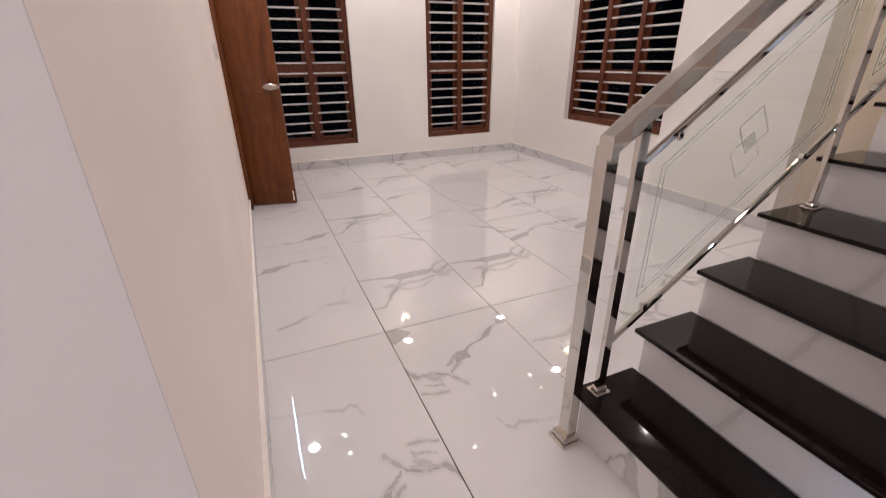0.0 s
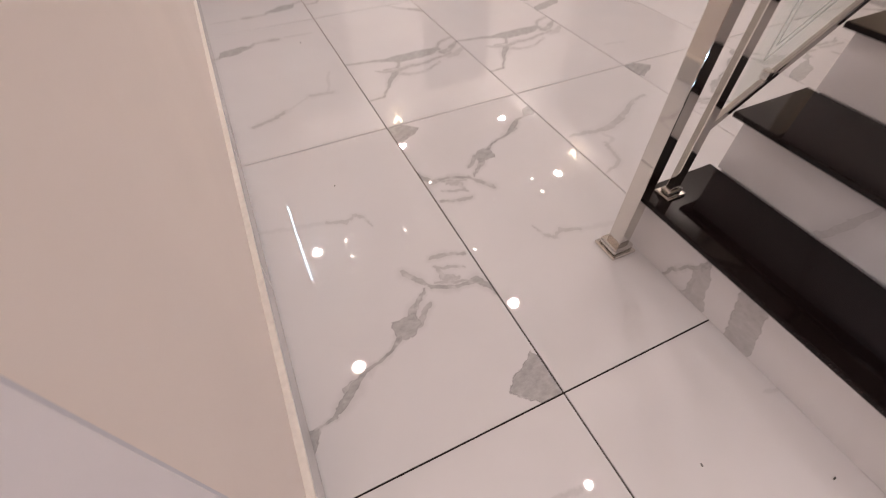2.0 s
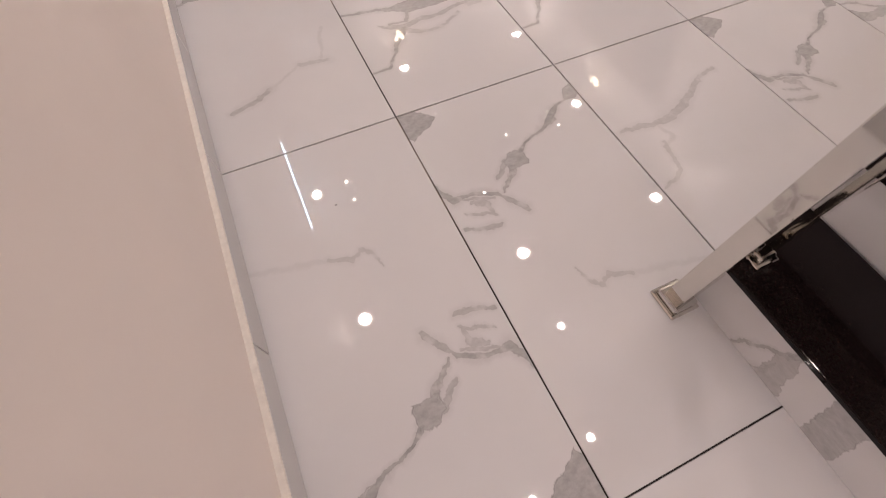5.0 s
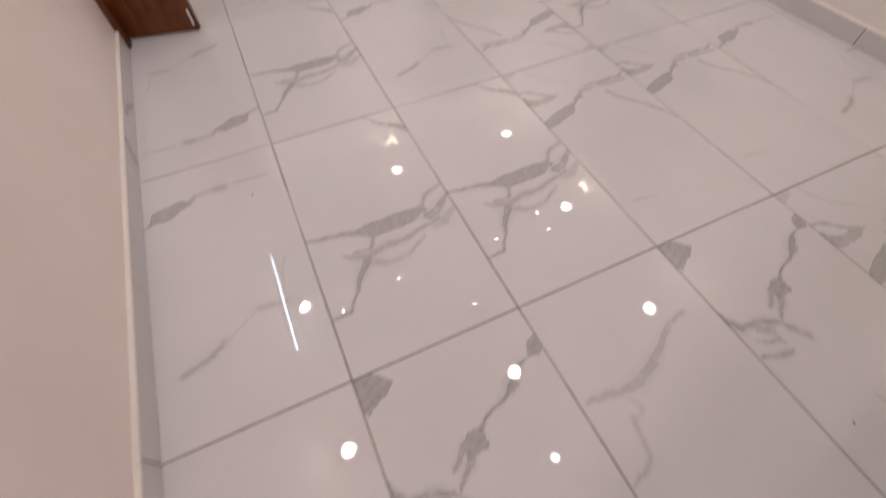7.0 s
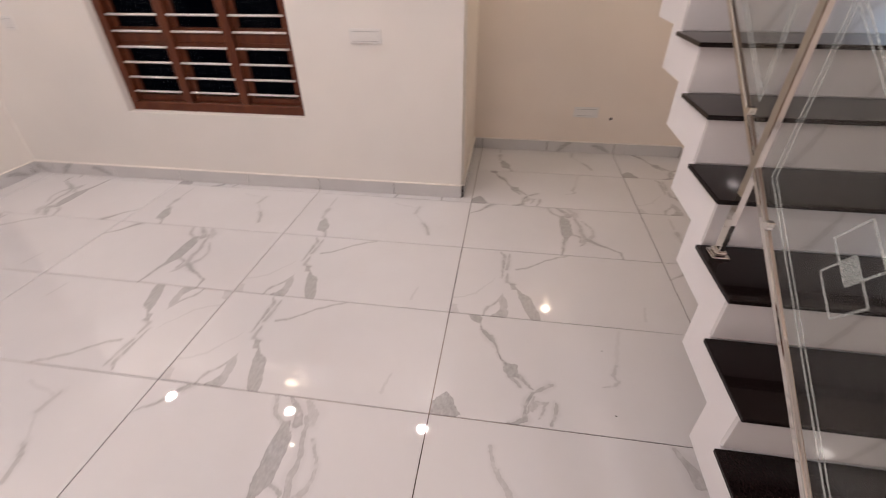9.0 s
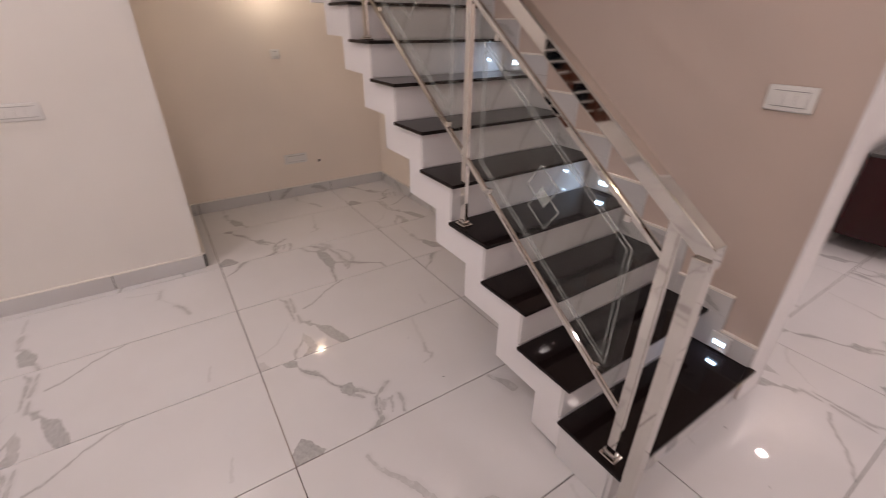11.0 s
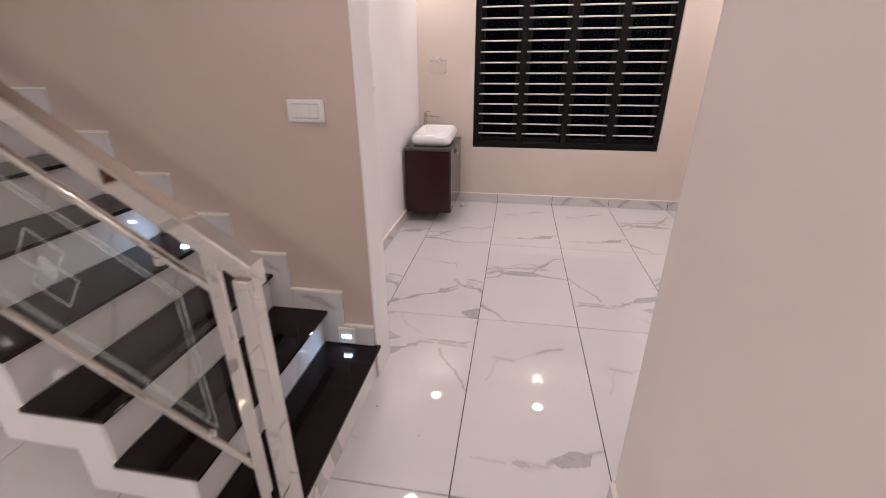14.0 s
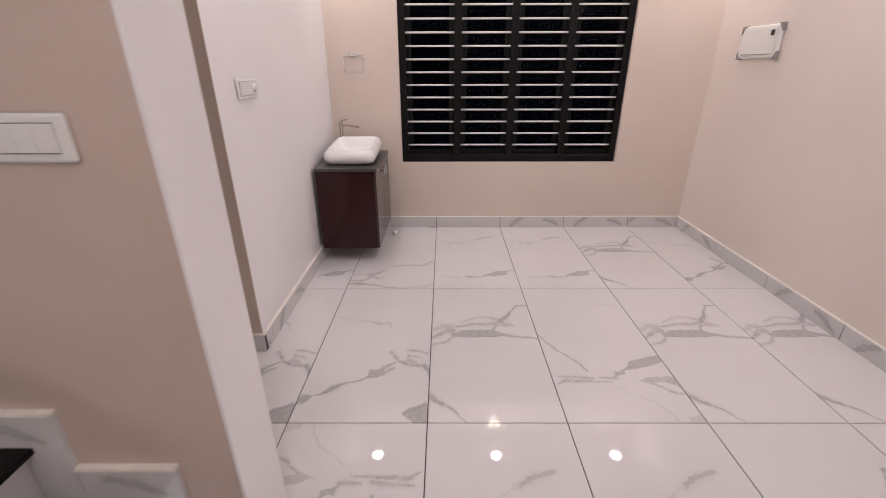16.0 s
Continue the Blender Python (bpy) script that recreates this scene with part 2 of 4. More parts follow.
MARBLE_D = marble("marble_tile_d", 6.0, [
    (0.42, [(0.6, -0.650, 0.005), (0.546, -0.546, 0.0045), (0.489, -0.472, 0.0045), (0.454, -0.424, 0.003), (0.433, -0.397, 0.006), (0.41, -0.34, 0.004)]),
    (0.36, [(0.557, -0.293, 0.0065), (0.48, -0.293, 0.0095), (0.406, -0.281, 0.008)]),
    (0.42, [(0.587, -0.24, 0.0025), (0.542, -0.268, 0.0085), (0.474, -0.264, 0.008), (0.407, -0.26, 0.0055), (0.32, -0.26, 0.004)]),
    (0.36, [(0.371, -0.289, 0.0045), (0.288, -0.289, 0.007), (0.279, -0.327, 0.0085)]),
    (0.42, [(0.128, -0.245, 0.004), (0.058, -0.194, 0.0055), (-0.013, -0.168, 0.004)]),
    (0.14, [(0.323, -0.229, 0.004), (0.241, -0.168, 0.005), (0.168, -0.128, 0.009), (0.138, -0.073, 0.005), (0.115, -0.004, 0.006)]),
    (0.14, [(0.17, -0.999, 0.0075), (0.069, -0.978, 0.0075)])],
    [([(0.279, -0.327), (0.226, -0.348), (0.223, -0.314), (0.278, -0.301)], 0.44),
     ([(0.242, -0.335), (0.168, -0.415), (0.047, -0.458), (-0.02, -0.466), (-0.02, -0.382), (0.118, -0.362), (0.23, -0.31)], 0.46),
     ([(0.191, -0.269), (0.031, -0.306), (-0.01, -0.285), (0.058, -0.261), (0.136, -0.245)], 0.34),
     ([(0.062, -0.265), (-0.01, -0.285), (-0.02, -0.200), (0.01, -0.221)], 0.42),
     ([(0.066, -0.03), (0.0, -0.056), (-0.022, 0.005), (0.069, -0.001)], 0.2)])
MARBLE_E = marble("marble_tile_e", 8.0, [
    (0.5, [(0.617, -0.068, 0.008), (0.555, -0.076, 0.014), (0.486, -0.068, 0.012), (0.391, -0.042, 0.0075), (0.262, -0.009, 0.004)]),
    (0.42, [(0.603, -0.119, 0.006), (0.503, -0.119, 0.008), (0.455, -0.199, 0.0105), (0.419, -0.236, 0.0125), (0.362, -0.284, 0.004)]),
    (0.35, [(0.594, -0.218, 0.004), (0.501, -0.227, 0.0065), (0.444, -0.181, 0.0085), (0.373, -0.145, 0.004)]),
    (0.36, [(0.473, -0.236, 0.006), (0.406, -0.145, 0.006)]),
    (0.36, [(0.312, -0.362, 0.009), (0.214, -0.382, 0.0065), (0.105, -0.362, 0.0065), (0.02, -0.433, 0.009)]),
    (0.25, [(0.242, -0.001, 0.006), (0.107, -0.026, 0.0055), (0.01, -0.05, 0.0075)]),
    (0.14, [(0.333, -0.691, 0.007), (0.298, -0.62, 0.007), (0.246, -0.552, 0.007)])])
MARBLE_F = marble("marble_tile_f", 9.0, [
    (0.3, [(0.5, -0.253, 0.006), (0.414, -0.268, 0.0074), (0.328, -0.322, 0.011), (0.268, -0.358, 0.0127), (0.188, -0.382, 0.0143), (0.149, -0.376, 0.0105), (0.027, -0.367, 0.0049)]),
    (0.25, [(0.121, -0.46, 0.0045), (0.108, -0.526, 0.0067), (0.1, -0.571, 0.0067), (0.013, -0.6, 0.0043)]),
    (0.14, [(0.15, -0.389, 0.0087), (0.164, -0.453, 0.0121), (0.114, -0.475, 0.0065)]),
    (0.4, [(0.585, -0.924, 0.0066), (0.535, -0.955, 0.0162), (0.458, -0.978, 0.0212)])])
MARBLE_EDGE = marble("marble_skirting", 4.0, [(0.4, [(0.05, 0.02, 0.010), (0.12, 0.06, 0.016), (0.2, 0.075, 0.006)]), (0.4, [(0.4, 0.095, 0.012), (0.46, 0.05, 0.018), (0.5, 0.0, 0.010)])], base=(0.66, 0.65, 0.65), axes=(0, 2), some=0.6)
MARBLE_RISER = marble("marble_riser", 5.0, [(0.25, [(-0.3, 0.0, 0.012), (-0.34, 0.08, 0.010), (-0.36, 0.17, 0.006)]), (0.25, [(-0.7, 0.16, 0.007), (-0.64, 0.08, 0.010), (-0.6, 0.0, 0.006)])], rough=0.03, axes=(1, 2))
MARBLE_FIRST = marble("marble_first_riser", 7.0, [(0.5, [(-0.135, -0.02, 0.003), (-0.158, 0.034, 0.004), (-0.192, 0.085, 0.004), (-0.225, 0.111, 0.005), (-0.239, 0.164, 0.008)]),
                                                  (0.45, [(-0.175, -0.026, 0.004), (-0.22, -0.002, 0.010), (-0.235, 0.032, 0.006), (-0.225, 0.071, 0.004)])],
                      [([(-0.209, 0.095), (-0.234, 0.175), (-0.259, 0.1), (-0.301, -0.001), (-0.3, -0.036), (-0.231, -0.029)], 0.38),
                       ([(-0.314, 0.19), (-0.385, 0.19), (-0.403, 0.137), (-0.42, 0.082), (-0.446, 0.018), (-0.437, -0.029), (-0.359, -0.028), (-0.337, 0.104)], 0.44)], rough=0.016, axes=(1, 2))
GRANITE = plain("black_granite", (0.009, 0.0055, 0.0055), 0.06, grain=180, spread=0.6, bump=0.0, Specular_IOR_Level=0.19)
WHITE = wall_paint("white_wall_paint", (0.85, 0.82, 0.78))
CREAM = wall_paint("cream_wall_paint", (0.92, 0.838, 0.782))
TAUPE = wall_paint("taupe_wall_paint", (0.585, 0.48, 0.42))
BEIGE = wall_paint("beige_wall_paint", (0.70, 0.612, 0.542))
YELLOW = wall_paint("pale_yellow_wall_paint", (0.90, 0.818, 0.735))
COOLWHITE = wall_paint("cool_white_wall_paint", (0.85, 0.835, 0.845))
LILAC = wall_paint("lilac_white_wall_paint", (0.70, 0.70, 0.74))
CEILING = wall_paint("ceiling_paint", (0.82, 0.80, 0.78))
SOFFIT = wall_paint("white_plaster", (0.80, 0.785, 0.80))


def joint_grout(name):
    """Thin grout, dark where it has sunk and pale brown where it fills the joint, better filled in the living room."""
    n = Nodes(name)
    p = n.world_place()
    run = n.noise(p, 1.1, 2, 0.5)
    spots = n.noise(p, 9, 3, 0.6)
    split = n.tree.nodes.new("ShaderNodeSeparateXYZ")
    n.put(split.inputs[0], p)
    newer = n.fit(split.outputs[1], -1.4, 0.4, -0.32, 0.08)
    worn = n.fit(n.math("ADD", n.math("ADD", run, newer), n.math("MULTIPLY", spots, 0.5)), 0.70, 0.90, 0.0, 1.0, True)
    n.set(n.mix(worn, (0.022, 0.017, 0.015), (0.33, 0.27, 0.235)), 0.85)
    n.bump(n.noise(p, 400, 2), 0.3, 0.001)
    return n.mat


GROUT = joint_grout("sunken_grout")
DARKJOINT = plain("dark_open_joint", (0.035, 0.03, 0.028), 0.9, grain=80, spread=0.3)
LEDGE = plain("cream_mortar_ledge", (0.83, 0.785, 0.73), 0.8, grain=60, spread=0.12)
STEEL = plain("polished_steel", (0.66, 0.635, 0.60), 0.045, 1.0, grain=25, spread=0.05, bump=0.015)
CHROME = plain("chrome", (0.80, 0.80, 0.80), 0.05, 1.0, spread=0.02, bump=0.0)
BRUSHED = plain("brushed_nickel", (0.40, 0.36, 0.32), 0.2, 1.0, spread=0.05, bump=0.0)
BROWN = wood("brown_window_wood", (0.070, 0.016, 0.007), (0.145, 0.040, 0.015))
DOORWOOD = wood("teak_door_wood", (0.085, 0.021, 0.0045), (0.185, 0.053, 0.010))
BLACK = plain("black_frame_paint", (0.004, 0.0035, 0.0035), 0.5, grain=40, spread=0.2, Specular_IOR_Level=0.2)
BAR = plain("white_bar_paint", (0.80, 0.79, 0.77), 0.35, grain=60)
PLASTIC = plain("white_plastic", (0.80, 0.79, 0.77), 0.3, grain=60, spread=0.02, bump=0.0)
GREY = plain("grey_plastic", (0.30, 0.29, 0.29), 0.4)
DARK = plain("dark_plastic", (0.02, 0.02, 0.02), 0.4)
MAROON = plain("maroon_laminate", (0.030, 0.0045, 0.0055), 0.06, grain=40, spread=0.10, bump=0.005, Specular_IOR_Level=0.33)
DOORGREY = plain("brown_gloss_door", (0.045, 0.030, 0.027), 0.10, grain=40, spread=0.1, bump=0.02)
SLATE = plain("dark_slate_top", (0.055, 0.054, 0.052), 0.3, grain=90, spread=0.3)
CERAMIC = plain("white_ceramic", (0.82, 0.82, 0.82), 0.05, grain=10, spread=0.01, bump=0.0)
LAMP = emitter("downlight_diffuser", (1.0, 0.93, 0.84), 14.0)
COOL = emitter("cool_tube_glow", (0.52, 0.78, 1.0), 50.0)
SPOT = emitter("small_spot_glow", (1.0, 0.93, 0.86), 140.0)
STEPGLOW = emitter("step_light_glow", (0.48, 0.72, 1.0), 16.0)
BULB = emitter("wall_lamp_glow", (1.0, 0.82, 0.60), 28.0)
# near-black colour carries the night's darkness outside the door
NIGHT = plain("night_dark_fill", (0.03, 0.03, 0.035), 0.9)


def thin_glass(name, tint, rough, gain=1.0):
    """A clear pane with a mirror share that grows at a glance."""
    n = Nodes(name)
    t = n.tree
    clear = t.nodes.new("ShaderNodeBsdfTransparent")
    clear.inputs[0].default_value = (*tint, 1)
    gloss = t.nodes.new("ShaderNodeBsdfGlossy")
    gloss.inputs["Roughness"].default_value = rough
    facing = t.nodes.new("ShaderNodeLayerWeight").outputs["Facing"]
    share = n.math("ADD", n.math("MULTIPLY", n.math("POWER", facing, 5.0), 0.85 * gain), 0.035 * gain)
    both = t.nodes.new("ShaderNodeMixShader")
    n.put(both.inputs[0], share)
    n.put(both.inputs[1], clear.outputs[0])
    n.put(both.inputs[2], gloss.outputs[0])
    n.put(t.nodes["Material Output"].inputs[0], both.outputs[0])
    return n.mat


GLASS = thin_glass("railing_glass", (0.965, 0.985, 0.975), 0.0, 0.7)
PANE = thin_glass("window_glass", (0.55, 0.58, 0.62), 0.0, 0.14)


def frosted(name, colour, share):
    n = Nodes(name)
    t = n.tree
    n.set(colour, 0.6)
    clear = t.nodes.new("ShaderNodeBsdfTransparent")
    both = t.nodes.new("ShaderNodeMixShader")
    n.put(both.inputs[0], n.fit(n.noise(n.coords(), 300, 2), 0.3, 0.7, share - 0.08, share + 0.08))
    n.put(both.inputs[1], clear.outputs[0])
    n.put(both.inputs[2], n.bsdf.outputs[0])
    n.put(t.nodes["Material Output"].inputs[0], both.outputs[0])
    return n.mat


FROST = frosted("frosted_etching", (0.62, 0.68, 0.66), 0.30)


# ---- building helpers ----
def mesh_of(name, bm):
    data = bpy.data.meshes.new(name)
    bm.to_mesh(data)
    bm.free()
    return data


def part(name, bm, material, parent=None, label="", smooth=False):
    data = mesh_of(name, bm) if isinstance(bm, bmesh.types.BMesh) else bm
    if not data.materials:
        data.materials.append(material)
    if smooth:
        for f in data.polygons:
            f.use_smooth = True
    ob = new(name, data)
    ob.parent = parent
    if label:
        ob["label"] = label
    return ob


def thing(name, m, label, category, group=""):
    ob = tagged(new(name), label, category, group)
    ob.empty_display_size = 0.05
    ob.matrix_world = m
    return ob


def structure(name, bm, material, label, category):
    return tagged(part(name, bm, material), label, category, kind="structure")


def box(bm, x0, y0, z0, x1, y1, z1, bevel=0.0, segments=1):
    made = bmesh.ops.create_cube(bm, size=1.0, matrix=Matrix.LocRotScale(((x0 + x1) / 2, (y0 + y1) / 2, (z0 + z1) / 2), None, (abs(x1 - x0), abs(y1 - y0), abs(z1 - z0))))
    if bevel:
        edges = list({e for v in made["verts"] for e in v.link_edges})
        bmesh.ops.bevel(bm, geom=edges, offset=bevel, segments=segments, affect="EDGES", profile=0.5)
    return bm


def boxed(*dims, bevel=0.0, segments=1):
    return box(bmesh.new(), *dims, bevel=bevel, segments=segments)


def rod(bm, a, b, radius, sides=10, radius2=None):
    a, b = Vector(a), Vector(b)
    turn = (b - a).to_track_quat("Z", "Y").to_matrix().to_4x4()
    bmesh.ops.create_cone(bm, cap_ends=True, segments=sides, radius1=radius, radius2=radius if radius2 is None else radius2, depth=(b - a).length, matrix=Matrix.Translation((a + b) / 2) @ turn)
    return bm


def beam(bm, a, b, wide, thick, bevel=0.003):
    """A bar of rectangular section from a to b; wide across (level), thick upright to its axis."""
    a, b = Vector(a), Vector(b)
    d = (b - a).normalized()
    side = d.cross(Vector((0, 0, 1)))
    side = Vector((0, 1, 0)) if side.length < 1e-4 else side.normalized()
    up = side.cross(d)
    m = Matrix((d, side, up)).transposed().to_4x4()
    m.translation = (a + b) / 2
    made = bmesh.ops.create_cube(bm, size=1.0, matrix=m @ Matrix.Diagonal(((b - a).length, wide, thick, 1)))
    if bevel:
        bmesh.ops.bevel(bm, geom=list({e for v in made["verts"] for e in v.link_edges}), offset=bevel, segments=2, affect="EDGES", profile=0.5)
    return bm


def prism(bm, outline, y0, y1):
    """A solid from an outline of (x, z), between y0 and y1."""
    front = [bm.verts.new((x, y0, z)) for x, z in outline]
    back = [bm.verts.new((x, y1, z)) for x, z in outline]
    bm.faces.new(front)
    bm.faces.new(back[::-1])
    for i in range(len(outline)):
        j = (i + 1) % len(outline)
        bm.faces.new((front[j], front[i], back[i], back[j]))
    bmesh.ops.recalc_face_normals(bm, faces=bm.faces[:])
    return bm


def wall_mesh(along, face, back, u0, u1, z0, z1, holes=()):
    """A wall with openings. along: 'x' or 'y'; face and back: its two planes; holes: (u0, u1, z0, z1)."""
    us = sorted({u0, u1, *(v for h in holes for v in h[:2])})
    zs = sorted({z0, z1, *(v for h in holes for v in h[2:])})
    bm = bmesh.new()
    verts = {}

    def at(u, z, side):
        key = (u, z, side)
        if key not in verts:
            d = face if side == 0 else back
            verts[key] = bm.verts.new((u, d, z) if along == "x" else (d, u, z))
        return verts[key]

    def solid(i, j):
        if not (0 <= i < len(us) - 1 and 0 <= j < len(zs) - 1):
            return False
        mu, mz = (us[i] + us[i + 1]) / 2, (zs[j] + zs[j + 1]) / 2
        return not any(h[0] < mu < h[1] and h[2] < mz < h[3] for h in holes)

    for i in range(len(us) - 1):
        for j in range(len(zs) - 1):
            if not solid(i, j):
                continue
            a, b, c, d = us[i], us[i + 1], zs[j], zs[j + 1]
            for side in (0, 1):
                bm.faces.new([at(a, c, side), at(b, c, side), at(b, d, side), at(a, d, side)])
            for di, dj, e, f in ((-1, 0, (a, c), (a, d)), (1, 0, (b, c), (b, d)), (0, -1, (a, c), (b, c)), (0, 1, (a, d), (b, d))):
                if not solid(i + di, j + dj):
                    bm.faces.new([at(*e, 0), at(*f, 0), at(*f, 1), at(*e, 1)])
    bmesh.ops.recalc_face_normals(bm, faces=bm.faces[:])
    return bm


# ---- structure ----
TOP = 2.65
LX, RX, NY, AX, SY = -0.58, 3.07, 3.76, 4.12, -1.79       # living room: left, right, far, alcove, stair wall
DX0, DX1, DY, HY = -2.28, 0.89, -4.84, -1.27              # dining space
W1, W2, W3, W4 = (-0.19, 0.77, 0.27, 2.15), (1.73, 2.69, 0.27, 2.15), (1.22, 2.64, 0.555, 2.15), (-1.60, 0.30, 0.61, 2.15)
DOOR = (2.34, 3.32, 0.0, 2.12)

structure("wall_north", wall_mesh("x", NY, NY + 0.2, LX - 0.2, RX + 0.2, 0, TOP, [W1, W2]), WHITE, "white painted living room wall with two tall windows", "wall")
structure("wall_east", wall_mesh("y", RX, RX + 0.2, 0.085, NY, 0, TOP, [W3]), WHITE, "white painted living room wall with a three-part window", "wall")
structure("wall_west", wall_mesh("y", LX, LX - 0.15, HY + 0.004, NY, 0, TOP, [DOOR]), CREAM, "cream painted wall with the wooden front door", "wall")
structure("wall_alcove_side", wall_mesh("x", 0.08, 0.22, RX + 0.2, AX + 0.2, 0, TOP), YELLOW, "pale yellow side wall of the alcove by the stairs", "wall")
structure("wall_alcove_back", wall_mesh("y", AX, AX + 0.2, SY - 0.2, 0.08, 0, 4.9), YELLOW, "pale yellow back wall under the stairs", "wall")
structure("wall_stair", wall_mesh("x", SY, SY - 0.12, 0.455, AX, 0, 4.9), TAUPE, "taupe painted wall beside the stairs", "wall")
structure("wall_end", boxed(0.447, SY - 0.195, 0, 0.455, SY + 0.004, TOP), COOLWHITE, "white painted end of the stair wall", "wall")
structure("wall_passage", wall_mesh("x", SY - 0.12, SY - 0.195, 0.455, 2.4, 0, TOP), WHITE, "white back of the stair wall", "wall")
structure("wall_dining_east", wall_mesh("y", DX1, DX1 + 0.13, DY, -2.92, 0, TOP), COOLWHITE, "white painted dining wall behind the washbasin", "wall")
# thin skin over the wall's end face, darker than the wall itself
structure("wall_dining_end", boxed(DX1, -2.92, 0, DX1 + 0.13, -2.916, TOP), TAUPE, "thin taupe skin on the end of the dining wall", "wall")
structure("wall_passage_end", wall_mesh("y", 2.4, 2.5, DY, SY - 0.12, 0, TOP), WHITE, "plain white wall closing the passage", "wall")
structure("wall_south", wall_mesh("x", DY, DY - 0.2, DX0 - 0.2, 2.5, 0, TOP, [W4]), BEIGE, "beige dining wall with a wide black window", "wall")
structure("wall_dining_west", wall_mesh("y", DX0, DX0 - 0.2, DY, HY + 0.15, 0, TOP), wall_paint("warm_white_wall_paint", (0.80, 0.725, 0.67)), "warm white dining wall with a meter box", "wall")
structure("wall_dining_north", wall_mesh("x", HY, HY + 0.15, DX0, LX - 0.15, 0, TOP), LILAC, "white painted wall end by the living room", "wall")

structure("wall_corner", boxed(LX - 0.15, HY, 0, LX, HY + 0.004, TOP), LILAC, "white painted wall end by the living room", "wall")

bm = bmesh.new()
for x0, y0, x1, y1 in ((LX - 0.15, -0.85, RX + 0.2, NY + 0.2), (RX + 0.2, -0.85, AX + 0.2, 0.2), (DX0 - 0.2, DY - 0.2, 2.5, -1.91), (DX0 - 0.2, -1.91, 0.45, -0.85), (0.45, -1.91, 1.0, -0.85)):
    box(bm, x0, y0, TOP, x1, y1, TOP + 0.12)
structure("ceiling", bm, CEILING, "white flat ceiling with round downlights", "ceiling")
structure("ceiling_stairwell", boxed(0.8, -2.1, 4.9, AX + 0.2, -0.65, 5.0), CEILING, "white ceiling over the stairwell", "ceiling")
structure("wall_stairwell", wall_mesh("x", -0.85, -0.65, 0.8, AX, TOP + 0.12, 4.9), WHITE, "plain white wall over the stairs", "wall")
structure("wall_stairwell_end", wall_mesh("y", 1.0, 0.8, SY, -0.85, TOP + 0.12, 4.9), WHITE, "plain white wall over the stairs", "wall")

floor = structure("floor", boxed(DX0 - 0.2, DY - 0.2, -0.1, AX + 0.2, NY + 0.2, -0.004), GROUT, "polished white marble-look tiled floor with grey veins", "floor")

# ---- floor tiles: 0.6 x 1.2 m, joints on one grid ----
RECTS = ((LX, 0, RX, NY), (RX, 0, AX, 0.08), (LX, -1.2, AX, 0), (DX0, DY, 2.4, -1.2), (2.4, SY, AX, -1.2))


def clip(a, b, c, d):
    return max(a, c), min(b, d)


tile_meshes = {}


def tile(x0, x1, y0, y1, kind, turned):
    key = (round(x0 % 0.6, 3), round(x1 - x0, 3), round(y0 % 1.2, 3), round(y1 - y0, 3), kind, turned)
    gx, gy = math.floor((x0 + x1) / 2 / 0.6) * 0.6, math.floor((y0 + y1) / 2 / 1.2) * 1.2
    ox, oy = (gx + 0.6, gy) if turned else (gx, gy + 1.2)
    s = -1 if turned else 1
    if key not in tile_meshes:
        g = 0.0021
        bm = boxed(*sorted((s * (x0 + g - ox), s * (x1 - g - ox)))[:1], *sorted((s * (y0 + g - oy), s * (y1 - g - oy)))[:1], -0.010,
                   *sorted((s * (x0 + g - ox), s * (x1 - g - ox)))[1:], *sorted((s * (y0 + g - oy), s * (y1 - g - oy)))[1:], 0.0, bevel=0.0008)
        tile_meshes[key] = mesh_of("tile", bm)
        tile_meshes[key].materials.append((MARBLE_A, MARBLE_B, MARBLE_C, MARBLE_D, MARBLE_E, MARBLE_F)[kind])
    ob = new("tile", tile_meshes[key])
    ob.parent = floor
    ob.matrix_world = pose(ox, oy, 0, 0, 0, 180 if turned else 0)


# which of the six tile prints lies where: rows from the dining end, columns from x = -2.4 on; small letters lie turned round
PRINTS = {-5: "ABCDABCDABC", -4: "ABCCECDBACB", -3: "BBDBAABCDAB", -2: "CBCCddABCDA", -1: "CDBaAFADBAC", 0: "ABDCBBDDCBA", 1: "DACcBCdBCAB", 2: "BCADcBADbCA", 3: "CABBDaCBDAC"}


def kind_at(i, j):
    letter = PRINTS[j][i + 4]
    return "ABCDEF".index(letter.upper()), letter.islower()


for i in range(-4, 7):
    for j in range(-5, 4):
        for rx0, ry0, rx1, ry1 in RECTS:
            a0, a1 = clip(i * 0.6, i * 0.6 + 0.6, rx0, rx1)
            b0, b1 = clip(j * 1.2, j * 1.2 + 1.2, ry0, ry1)
            if a1 - a0 > 0.012 and b1 - b0 > 0.012:
                tile(a0, a1, b0, b1, *kind_at(i, j))

